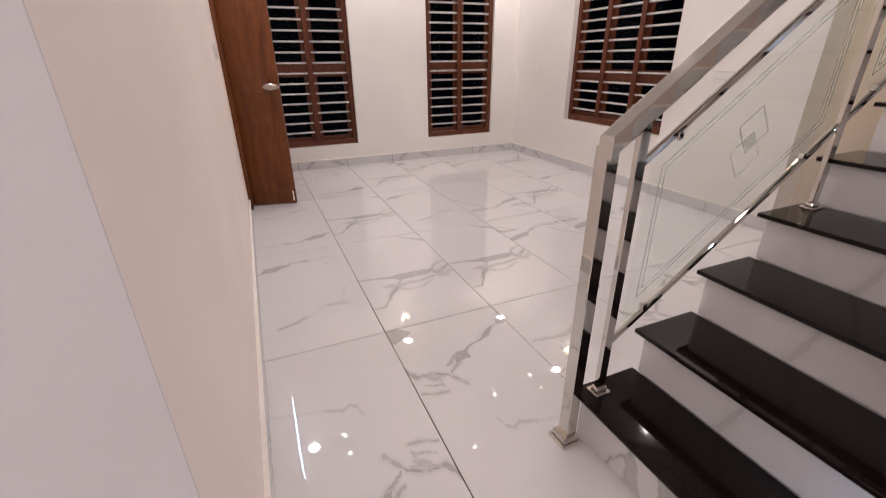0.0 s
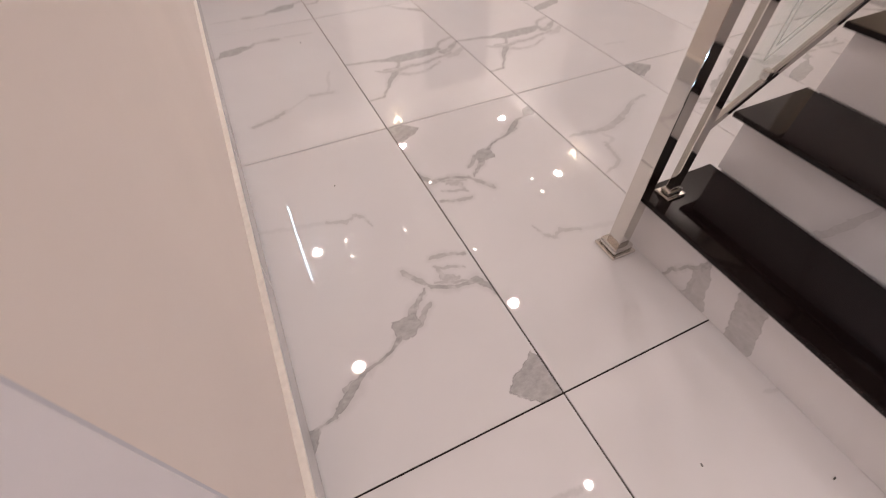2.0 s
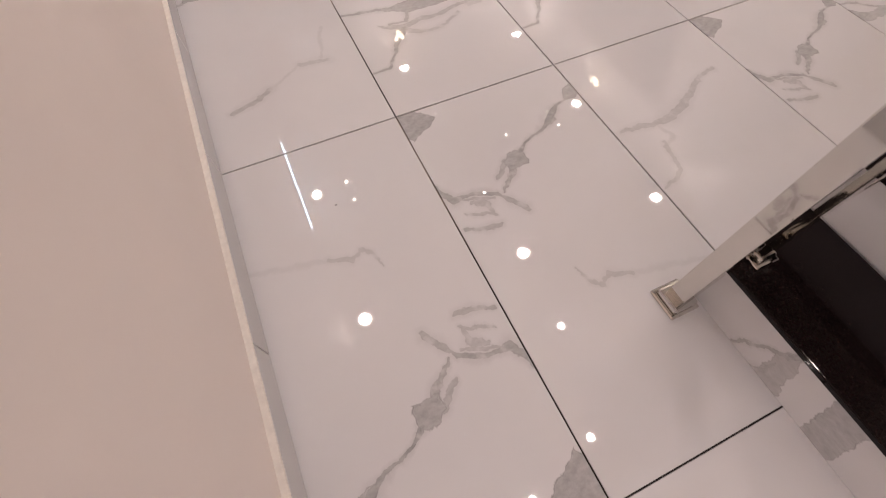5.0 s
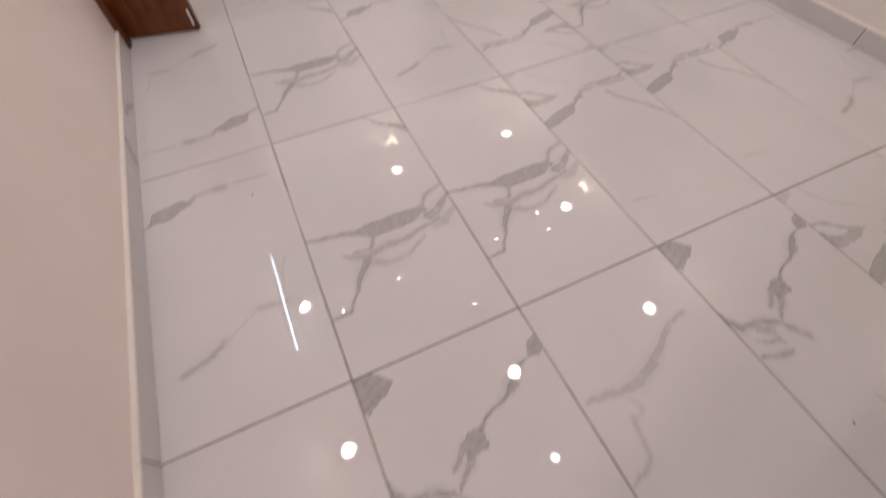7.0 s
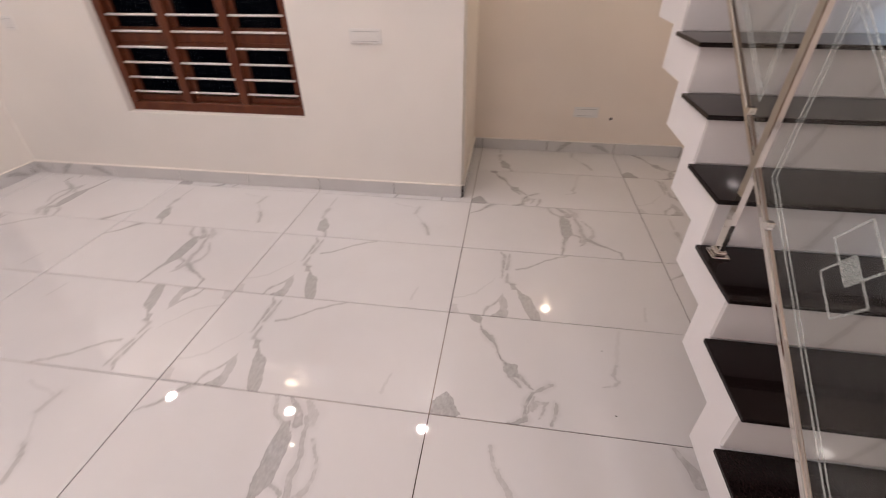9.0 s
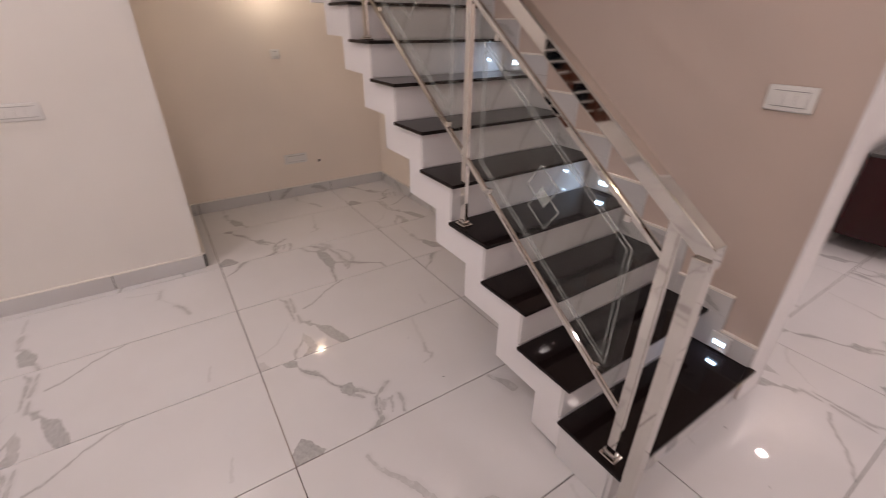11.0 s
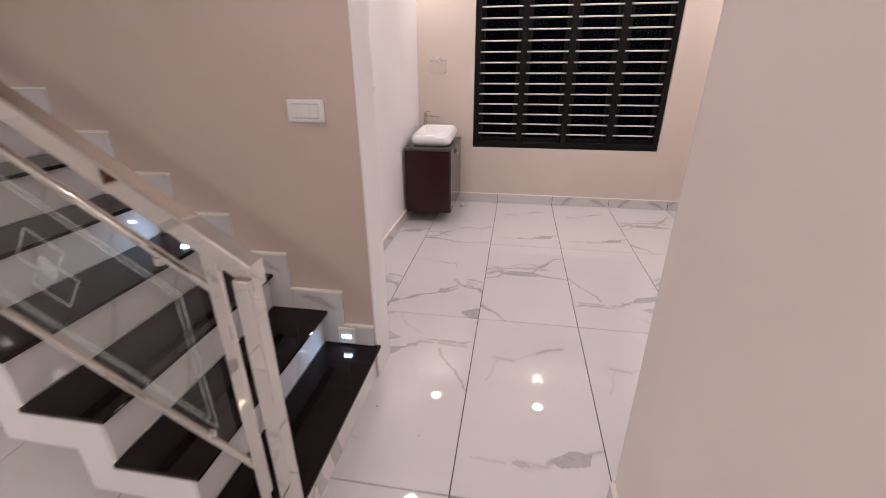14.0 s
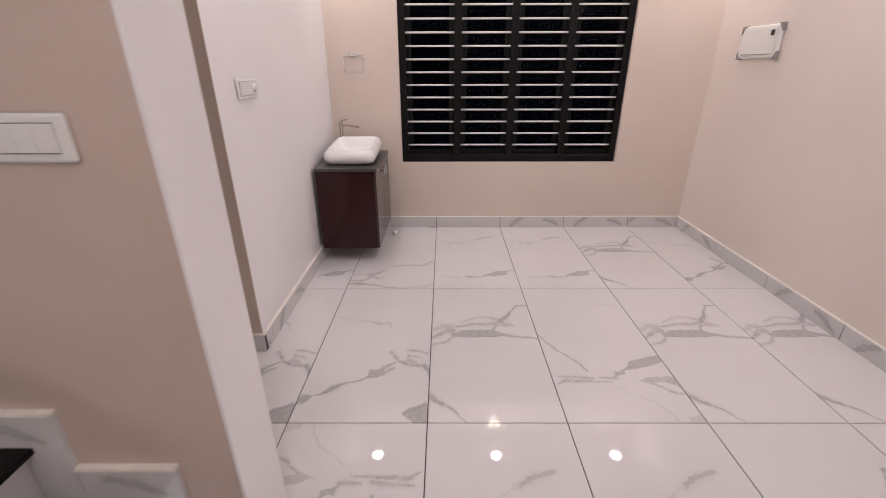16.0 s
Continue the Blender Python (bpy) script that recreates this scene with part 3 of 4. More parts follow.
# ---- skirting ----
def skirting(name, along, face, inward, u0, u1, z0=0.0, label="marble-look tile skirting with a cream mortar top"):
    """A row of skirting tiles, 0.6 m long, on the wall's face; inward: +1 or -1 along the wall's normal."""
    root = tagged(new(name), label, "skirting", kind="structure")
    u = math.floor(u0 / 0.6) * 0.6
    while u < u1 - 1e-6:
        a, b = max(u, u0) + 0.0022, min(u + 0.6, u1) - 0.0022
        if b - a > 0.01:
            bm = boxed(0, 0.0125, 0.001, b - a, 0.017, 0.098, bevel=0.0008)
            ob = part("skirting_tile", bm, MARBLE_EDGE, root)
            if along == "x":
                ob.matrix_world = pose(a if inward > 0 else b, face, z0, 0, 0, 0 if inward > 0 else 180)
            else:
                ob.matrix_world = pose(face, a if inward < 0 else b, z0, 0, 0, 90 if inward < 0 else -90)
        u += 0.6
    bm = bmesh.new()
    d0, d1 = sorted((face, face + inward * 0.0155))
    if along == "x":
        box(bm, u0, d0, z0 + 0.098, u1, d1, z0 + 0.104)
    else:
        box(bm, d0, u0, z0 + 0.098, d1, u1, z0 + 0.104)
    part("mortar_ledge", bm, LEDGE, root, "cream mortar edge")
    bm = bmesh.new()
    d0, d1 = sorted((face, face + inward * 0.012))
    box(bm, *((u0 + 0.004, d0, z0 + 0.002, u1 - 0.004, d1, z0 + 0.096) if along == "x" else (d0, u0 + 0.004, z0 + 0.002, d1, u1 - 0.004, z0 + 0.096)))
    part("joint_grout", bm, DARKJOINT, root, "dark grout in the joints")
    return root


skirting("baseboard_north", "x", NY, -1, LX, RX)
skirting("baseboard_east", "y", RX, -1, 0.081, NY - 0.018)
skirting("baseboard_west", "y", LX, 1, HY + 0.002, DOOR[0] - 0.002)
skirting("baseboard_alcove_side", "x", 0.08, -1, RX + 0.0, AX - 0.018)
skirting("baseboard_alcove_back", "y", AX, -1, SY + 0.018, 0.062)
skirting("baseboard_stair", "x", SY + 0.004, 1, 0.72, AX - 0.018)
skirting("baseboard_dining_east", "y", DX1, -1, DY + 0.018, -2.92)
skirting("baseboard_dining_end", "x", -2.916, 1, DX1 - 0.017, DX1 + 0.13)
skirting("baseboard_south", "x", DY, 1, DX0 + 0.018, DX1)
skirting("baseboard_dining_west", "y", DX0, 1, DY, HY - 0.018)
skirting("baseboard_dining_north", "x", HY, -1, DX0, LX)


# ---- stairs ----
RISE, RUN, NOSE, FIRST = 0.1775, 0.2505, 0.427, 0.0175
STEPS, SIDE = 14, -0.885
stairs = thing("staircase", pose(0.43, SIDE, 0), "white concrete staircase with black granite treads and marble risers", "staircase")


def under(parent, ob):
    """Keep a part's place in the world when it goes under its thing."""
    ob.matrix_parent_inverse = parent.matrix_world.inverted()
    return ob




def tread_z(k):
    """Height of the k-th tread; the first step is a little taller than the others."""
    return FIRST + k * RISE if k else 0.0


outline = [(NOSE + 0.05, 0.0)]
for k in range(1, STEPS + 1):
    x = NOSE + 0.05 + (k - 1) * RUN
    outline += [(x, tread_z(k) - 0.016)] if k == 1 else [(x, tread_z(k - 1) - 0.016), (x, tread_z(k) - 0.016)]
x = min(NOSE + 0.05 + STEPS * RUN, AX)
outline += [(x, tread_z(STEPS) - 0.016), (x, tread_z(STEPS) - 0.18)]
for k in range(STEPS, 1, -1):
    xb = NOSE + 0.05 + (k - 1) * RUN + 0.125
    outline += [(xb, tread_z(k) - 0.17), (xb, tread_z(k - 1) - 0.165)]
outline += [(0.625, tread_z(1) - 0.165), (0.625, 0.0)]
under(stairs, part("stair_slab", prism(bmesh.new(), outline, SIDE - 0.006, SY), SOFFIT, stairs, "white painted folded concrete slab"))
tread_mesh = mesh_of("tread", boxed(0, SY + 0.001, -0.016, RUN + 0.029, SIDE + 0.021, 0, bevel=0.003, segments=2))


def riser_of(height):
    data = mesh_of("riser", boxed(0, SY + 0.001, 0.0005, 0.016, SIDE, height - 0.0165, bevel=0.001))
    for v in data.vertices:
        v.co.y -= SIDE
    return data


riser_mesh = riser_of(RISE)
for k in range(1, STEPS + 1):
    x = NOSE + (k - 1) * RUN
    ob = part("tread", tread_mesh, GRANITE, stairs, "polished black granite")
    under(stairs, ob)
    ob.matrix_world = pose(x, 0, tread_z(k))
    ob = part("riser", riser_mesh if k > 1 else riser_of(tread_z(1)), MARBLE_RISER if k > 1 else MARBLE_FIRST, stairs, "white marble-look tile")
    ob.matrix_parent_inverse = stairs.matrix_world.inverted()
    ob.matrix_world = pose(x + 0.033, SIDE, tread_z(k - 1))
under(stairs, part("first_step_side", boxed(NOSE + 0.05, SIDE - 0.006, 0.001, 0.70, SIDE + 0.006, tread_z(1) - 0.017, bevel=0.001), MARBLE_RISER, stairs, "white marble-look tile"))

# the wall below the stairs is painted like the alcove
x1, z1 = NOSE + 0.05, tread_z(1) - 0.21
structure("wall_under_stairs", prism(bmesh.new(), [(0.66, 0.0), (AX, 0.0), (AX, z1 + RISE / RUN * (AX - x1)), (0.66, z1 + RISE / RUN * (0.66 - x1))], SY, SY + 0.004), YELLOW, "pale yellow painted wall below the stairs", "wall")

# stepped skirting on the stair wall
BAND = 0.078


def step_skirt(x0, z0, x1, z1):
    """One tile of the stepped band, proud of the wall by its thickness."""
    ob = part("step_skirting", boxed(0, 0, 0.0005, x1 - x0, 0.016, z1 - z0, bevel=0.001), MARBLE_EDGE, stairs, "marble-look stepped skirting")
    ob.matrix_parent_inverse = stairs.matrix_world.inverted()
    ob.matrix_world = pose(x0, SY, z0)


for k in range(1, STEPS):
    here, after = NOSE + (k - 1) * RUN, NOSE + k * RUN
    start = here - BAND if k > 1 else here + 0.030
    step_skirt(start, tread_z(k) if k == 1 else tread_z(k) + 0.0005, after - BAND - 0.001, tread_z(k) + 0.100)
    step_skirt(after - BAND, tread_z(k), after + 0.030, tread_z(k + 1))
    bm = boxed(start, SY, tread_z(k) + 0.1005, after - BAND + 0.002, SY + 0.0175, tread_z(k) + 0.109)
    under(stairs, part("mortar_ledge", bm, LEDGE, stairs, "cream mortar edge"))


# ---- step lights ----
def step_light(k):
    x, z = NOSE + (k - 1) * RUN + 0.16, tread_z(k) + 0.055
    t = thing("step_light", pose(x, SY + 0.0165, z), "square white step light with three glowing cool slots", "step light", "step lights on the stair wall")
    part("housing", boxed(-0.042, 0, -0.042, 0.042, 0.014, 0.042, bevel=0.003, segments=2), PLASTIC, t)
    for i in (-1, 0, 1):
        part("slot", boxed(i * 0.018 - 0.0045, 0.0145, -0.014, i * 0.018 + 0.0045, 0.0165, 0.008, bevel=0.001), STEPGLOW, t, "glowing cool white slot")


for k in (1, 4, 7, 10):
    step_light(k)
    area_lamp("step_lamp", look((NOSE + (k - 1) * RUN + 0.16, SY + 0.04, tread_z(k) + 0.055), (NOSE + (k - 1) * RUN + 0.16, SY + 0.5, tread_z(k) - 0.1)), 0.42, (0.45, 0.68, 1.0), 0.04, 0.016)

# ---- railing ----
SLOPE = RISE / RUN
RY, TOP_Y = SIDE - 0.026, SIDE - 0.020
railing = thing("stair_railing", pose(0.385, TOP_Y, 0), "polished stainless steel stair railing with etched glass panels", "railing")


def rail_part(name, bm, material, parent=railing, label="", smooth=False):
    ob = part(name, bm, material, parent, label, smooth)
    ob.matrix_parent_inverse = railing.matrix_world.inverted() if parent is railing else parent.matrix_basis.inverted() @ railing.matrix_world.inverted()
    return ob


NX, NEWEL_Y = 0.405, SIDE - 0.006
rail_part("newel_post", boxed(NX - 0.017, NEWEL_Y - 0.023, 0.012, NX + 0.024, NEWEL_Y + 0.023, 1.030, bevel=0.003, segments=2), STEEL)
rail_part("base_flange", boxed(NX - 0.043, NEWEL_Y - 0.043, 0.0, NX + 0.043, NEWEL_Y + 0.043, 0.010, bevel=0.003), STEEL)
rail_part("base_collar", boxed(NX - 0.035, NEWEL_Y - 0.035, 0.010, NX + 0.035, NEWEL_Y + 0.035, 0.030, bevel=0.006, segments=2), STEEL)
END = 3.3


def hand_z(x):
    return 1.034 + SLOPE * (x - 0.392)


def upper_z(x):
    return 0.989 + SLOPE * (x - 0.53)


def lower_z(x):
    return 0.398 + SLOPE * (x - 0.515)


bm = beam(bmesh.new(), (NX - 0.05, TOP_Y, hand_z(NX - 0.05)), (END, TOP_Y, hand_z(END)), 0.050, 0.050, 0.005)
cut = bmesh.ops.bisect_plane(bm, geom=bm.verts[:] + bm.edges[:] + bm.faces[:], plane_co=(NX - 0.018, 0, 0), plane_no=(-1, 0, 0), clear_outer=True)
bmesh.ops.contextual_create(bm, geom=[g for g in cut["geom_cut"] if isinstance(g, bmesh.types.BMEdge)])
rail_part("handrail", bm, STEEL)
rail_part("upper_rail", beam(bmesh.new(), (0.492, RY, upper_z(0.492)), (END, RY, upper_z(END)), 0.016, 0.022, 0.005), STEEL)
rail_part("lower_rail", beam(bmesh.new(), (0.492, RY, lower_z(0.492)), (END, RY, lower_z(END)), 0.016, 0.022, 0.005), STEEL)
POSTS = [(0.504, 1), (1.405, 4), (2.31, 8), (3.2, 11)]
for x, k in POSTS:
    z = tread_z(k)
    rail_part("baluster", boxed(x - 0.017, RY - 0.009, z + 0.01, x + 0.017, RY + 0.009, hand_z(x) - 0.015, bevel=0.002), STEEL)
    rail_part("baluster_flange", boxed(x - 0.031, RY - 0.026, z, x + 0.031, RY + 0.026, z + 0.007, bevel=0.003, segments=2), STEEL)
    rail_part("baluster_collar", boxed(x - 0.024, RY - 0.017, z + 0.007, x + 0.024, RY + 0.017, z + 0.022, bevel=0.006, segments=2), STEEL)

GY = RY
for (xa, ka), (xb, kb) in zip(POSTS, POSTS[1:]):
    a, b = xa + 0.05, xb - 0.05
    lo, hi = 0.026, -0.026
    outline = [(a, lower_z(a) + lo), (b, lower_z(b) + lo), (b, upper_z(b) + hi), (a, upper_z(a) + hi)]
    pane = rail_part("glass_panel", prism(bmesh.new(), outline, GY - 0.004, GY + 0.004), GLASS, label="clear tempered glass with etched lines")
    pane.visible_shadow = False
    # etched double border and motif, on the face of the pane
    for inset, width in ((0.048, 0.0042), (0.064, 0.0034)):
        corners = [(a + inset, lower_z(a + inset) + lo + inset * 1.1), (b - inset, lower_z(b - inset) + lo + inset * 1.1),
                   (b - inset, upper_z(b - inset) + hi - inset * 1.1), (a + inset, upper_z(a + inset) + hi - inset * 1.1)]
        for (px, pz), (qx, qz) in zip(corners, corners[1:] + corners[:1]):
            rail_part("etched_line", beam(bmesh.new(), (px, GY + 0.0052, pz), (qx, GY + 0.0052, qz), 0.0016, width, 0), FROST, label="frosted etched line")
    mx = (a + b) / 2
    mz = (lower_z(mx) + upper_z(mx)) / 2
    ex, ez = math.cos(math.atan(SLOPE)), math.sin(math.atan(SLOPE))

    def square(u, v, su, sv):
        return [(mx + (u + p) * ex - (v + q) * ez, mz + (u + p) * ez + (v + q) * ex) for p, q in ((-su, -sv), (su, -sv), (su, sv), (-su, sv))]

    for s in (-1, 1):
        ring = square(s * 0.027, s * 0.027, 0.052, 0.048)
        for (px, pz), (qx, qz) in zip(ring, ring[1:] + ring[:1]):
            rail_part("etched_motif", beam(bmesh.new(), (px, GY + 0.0052, pz), (qx, GY + 0.0052, qz), 0.0016, 0.005, 0), FROST, label="frosted etched diamond")
    rail_part("etched_motif", prism(bmesh.new(), square(0, 0, 0.025, 0.021), GY + 0.0044, GY + 0.006), FROST, label="frosted etched diamond")
    for f in (0.10, 0.86):
        for z_at, off in ((lower_z, 0.019), (upper_z, -0.019)):
            x = a + f * (b - a)
            z = z_at(x) + off
            c = rail_part("glass_clip", boxed(x - 0.010, GY - 0.010, z - 0.011, x + 0.010, GY + 0.010, z + 0.011, bevel=0.003, segments=2), STEEL)


# ---- windows ----
def window(name, along, face, out, span, count, wood_mat, label, transom, spacing, bar_start, reveal=0.035, stile=0.055):
    """A window in its opening. out: direction of the outside along the wall's normal; local x runs along the wall, y outward, z up."""
    u0, u1, z0, z1 = span
    w, h = u1 - u0, z1 - z0
    if along == "x":
        m = pose(u0, face, z0) if out > 0 else pose(u1, face, z0, 0, 0, 180)
    else:
        m = pose(face, u1, z0, 0, 0, -90) if out > 0 else pose(face, u0, z0, 0, 0, 90)
    t = tagged(new(name), label, "window", kind="structure")
    t.matrix_world = m
    y0, y1 = reveal, reveal + 0.075
    fr = part("window_frame", bmesh.new(), wood_mat, t)
    bm = bmesh.new()
    box(bm, 0, y0, 0, w, y1, 0.065, bevel=0.004)
    box(bm, 0, y0, h - 0.06, w, y1, h, bevel=0.004)
    box(bm, 0, y0, 0.065, stile, y1, h - 0.06, bevel=0.004)
    box(bm, w - stile, y0, 0.065, w, y1, h - 0.06, bevel=0.004)
    bm.to_mesh(fr.data)
    bm.free()
    step = (w - 2 * stile - (count - 1) * 0.06) / count
    for i in range(count):
        a = stile + i * (step + 0.06)
        b = a + step
        if i:
            part("mullion", boxed(a - 0.06, y0 + 0.002, 0.065, a, y1, h - 0.06, bevel=0.004), wood_mat, t)
        lights = ((0.065, transom - z0 - 0.025), (transom - z0 + 0.025, h - 0.06)) if transom else ((0.065, h - 0.06),)
        for c, d in lights:
            sash = bmesh.new()
            s, sy0, sy1 = 0.042, y1 - 0.030, y1 + 0.008
            box(sash, a, sy0, c, b, sy1, c + s, bevel=0.003)
            box(sash, a, sy0, d - s, b, sy1, d, bevel=0.003)
            box(sash, a, sy0, c + s, a + s, sy1, d - s, bevel=0.003)
            box(sash, b - s, sy0, c + s, b, sy1, d - s, bevel=0.003)
            so = part("sash", sash, wood_mat, t)
            pane = part("pane", boxed(a + s - 0.004, y1 - 0.012, c + s - 0.004, b - s + 0.004, y1 - 0.008, d - s + 0.004), PANE, so, "dark night-time window glass")
            pane.visible_shadow = False
        if transom:
            part("transom", boxed(a, y0 + 0.045, transom - z0 - 0.025, b, y1, transom - z0 + 0.025, bevel=0.003), wood_mat, t)
        z = bar_start - z0
        while z < h - 0.08:
            part("guard_bar", rod(bmesh.new(), (a - 0.004, y0 + 0.022, z), (b + 0.004, y0 + 0.022, z), 0.0075, 8), BAR, t, "white painted horizontal guard bar", smooth=True)
            z += spacing
    return t


window("window_1", "x", NY, 1, W1, 2, BROWN, "brown wooden window with white horizontal bars, dark outside", 1.135, 0.1115, 0.435)
window("window_2", "x", NY, 1, W2, 2, BROWN, "brown wooden window with white horizontal bars, dark outside", 1.135, 0.1115, 0.435)
window("window_3", "y", RX, 1, W3, 3, BROWN, "wide brown wooden window with white bars, night outside", 1.055, 0.1023, 0.690, reveal=0.06)
window("window_4", "x", DY, -1, W4, 4, BLACK, "wide black window with white horizontal bars, dark outside", 0, 0.0997, 0.758, reveal=0.03)


# ---- front door ----
door_frame = tagged(new("door_1"), "brown teak front door frame with one leaf ajar", "door", kind="structure")
door_frame.matrix_world = pose(LX, DOOR[0], 0)
dw = DOOR[1] - DOOR[0]
part("jamb", boxed(-0.15, -0.001, 0, 0.030, 0.085, DOOR[3], bevel=0.004), DOORWOOD, door_frame)
part("jamb", boxed(-0.15, dw - 0.075, 0, 0.012, dw + 0.001, DOOR[3], bevel=0.004), DOORWOOD, door_frame)
part("lintel", boxed(-0.15, 0.075, DOOR[3] - 0.08, 0.012, dw - 0.075, DOOR[3], bevel=0.004), DOORWOOD, door_frame)


def leaf(name, m, label):
    """A panelled leaf: local x along its width, y its thickness."""
    t = thing(name, m, label, "door leaf", "leaves of the front door")
    w, h, d = 0.40, 2.02, 0.038
    part("stile", boxed(0, 0, 0, 0.085, d, h, bevel=0.003), DOORWOOD, t)
    part("stile", boxed(w - 0.085, 0, 0, w, d, h, bevel=0.003), DOORWOOD, t)
    for z0, z1 in ((0, 0.13), (0.98, 1.10), (h - 0.12, h)):
        part("rail", boxed(0.085, 0.001, z0, w - 0.085, d - 0.001, z1, bevel=0.003), DOORWOOD, t)
    for z0, z1 in ((0.13, 0.98), (1.10, h - 0.12)):
        part("panel", boxed(0.085, 0.002, z0, w - 0.085, d - 0.002, z1, bevel=0.001), DOORWOOD, t)
    return t


m_leaf = pose(LX + 0.018, 2.435, 0.012, 0, 0, -12)
open_leaf = leaf("door_leaf", m_leaf, "teak wooden door leaf standing open into the room")
bm = bmesh.new()
bmesh.ops.create_uvsphere(bm, u_segments=20, v_segments=12, radius=1.0, matrix=Matrix.LocRotScale((0.335, -0.030, 1.03), None, (0.070, 0.012, 0.028)))
knob = part("door_handle", bm, BRUSHED, open_leaf, "oval bronze-tinted steel handle", smooth=True)
part("handle_stem", rod(bmesh.new(), (0.335, 0.001, 1.03), (0.335, -0.022, 1.03), 0.009, 12), CHROME, knob)
part("tower_bolt", boxed(0.372, -0.006, 0.03, 0.386, 0.0, 0.12, bevel=0.002), CHROME, open_leaf, "steel bolt")
leaf("door_leaf", pose(LX - 0.06, DOOR[0] + 0.075 + 0.4, 0.012, 0, 0, 90), "teak wooden door leaf, closed")
# added wall, out of view: closes the doorway, its colour stands for night
structure("wall_porch", wall_mesh("y", LX - 1.2, LX - 1.3, 1.8, 4.0, 0, TOP), NIGHT, "added plain wall outside the front door, coloured near black for the night", "wall")


# ---- wall plates ----
def plate(name, m, w, h, modules, label, category, depth=0.010):
    """A plate on a wall: local x across, z up, y out of the wall."""
    t = thing(name, m, label, category)
    part("cover", boxed(-w / 2, 0, -h / 2, w / 2, depth, h / 2, bevel=0.007, segments=3), PLASTIC, t)
    # raised grey strip: the grooves' shade is put in as colour
    part("groove_shade", boxed(-w / 2 + 0.0225, depth, -h / 2 + 0.0165, w / 2 - 0.0225, depth + 0.0012, h / 2 - 0.0165), GREY, t, "dark grey strip for the shade of the grooves above and below the rockers")
    mw = (w - 0.044) / modules
    for i in range(modules):
        x = -w / 2 + 0.022 + i * mw
        part("rocker", boxed(x + 0.0003, depth + 0.0008, -h / 2 + 0.0188, x + mw - 0.0003, depth + 0.0045, h / 2 - 0.0188, bevel=0.0014, segments=2), PLASTIC, t)
    return t


plate("switch_plate", pose(0.665, SY, 1.287), 0.155, 0.088, 3, "white plastic switch plate on the taupe stair wall", "switch")
regulator = plate("switch_plate", pose(DX1, -3.225, 1.306, 0, 0, 90), 0.22, 0.098, 2, "white plastic switch plate on the white dining wall", "switch")
part("regulator_knob", rod(bmesh.new(), (-0.062, 0.015, 0), (-0.062, 0.030, 0), 0.019, 24, 0.016), PLASTIC, regulator, "round white fan regulator knob", smooth=False)
plate("switch_plate", pose(RX, 0.71, 1.10, 0, 0, 90), 0.21, 0.09, 4, "white plastic switch plate on the white living room wall", "switch")
plate("switch_plate", pose(RX, 3.3, 1.15, 0, 0, 90), 0.09, 0.09, 1, "small white switch plate near the room corner", "switch")
# stand-in: this plate takes the place of a curved silver handle
plate("switch_plate", pose(LX, 1.62, 1.30, 0, 0, -90), 0.15, 0.09, 3, "white plate on the cream wall, standing in for a curved silver door handle", "switch")
plate("socket_plate", pose(AX, -0.90, 0.37, 0, 0, 90), 0.21, 0.09, 2, "white plastic socket plate low on the yellow wall", "socket")
plate("socket_plate", pose(AX, -0.86, 1.275, 0, 0, 90), 0.075, 0.075, 1, "small white plate on the yellow wall", "socket")
cable = thing("cable_outlet", pose(AX, -1.12, 0.32, 0, 0, 90), "small black cable outlet on the yellow wall", "cable outlet")
part("ring", rod(bmesh.new(), (0, 0, 0), (0, 0.006, 0), 0.012, 14), DARK, cable)


# ---- meter box ----
meter = thing("meter_box", pose(DX0, -4.31, 1.553, 0, 0, -90), "white recessed distribution box with grey corner covers", "distribution box")
part("cover", boxed(-0.20, 0, -0.105, 0.20, 0.022, 0.105, bevel=0.012, segments=3), PLASTIC, meter)
part("lid", boxed(-0.165, 0.022, -0.082, 0.165, 0.028, 0.085, bevel=0.004, segments=2), PLASTIC, meter)
# grey strip on the lid's face, drawn as the dark line of a groove
part("lid_groove_shade", boxed(-0.16, 0.0285, -0.080, 0.16, 0.0295, -0.076), GREY, meter)
for sx in (-1, 1):
    for sz in (-1, 1):
        bm = bmesh.new()
        pts = [(sx * 0.205, sz * 0.11), (sx * 0.165, sz * 0.11), (sx * 0.205, sz * 0.06)]
        if sx * sz < 0:
            pts.reverse()
        prism(bm, pts, 0.001, 0.026)
        part("corner_cover", bm, GREY, meter, "grey plastic corner")
part("latch", boxed(-0.148, 0.028, 0.035, -0.116, 0.034, 0.070, bevel=0.002), DARK, meter, "small dark latch")

# ---- washbasin unit ----
vanity = thing("vanity_cabinet", pose(0.655, -4.42, 0), "dark maroon vanity cabinet with grey stone top", "cabinet")
x0, x1, y0, y1 = -0.235, 0.205, -0.36, 0.37
part("body", boxed(x0 + 0.018, y0, 0.11, x1, y1, 0.705, bevel=0.003), MAROON, vanity)
part("countertop", boxed(x0 - 0.006, y0, 0.706, x1, y1 + 0.008, 0.730, bevel=0.003), SLATE, vanity, "dark grey stone top")
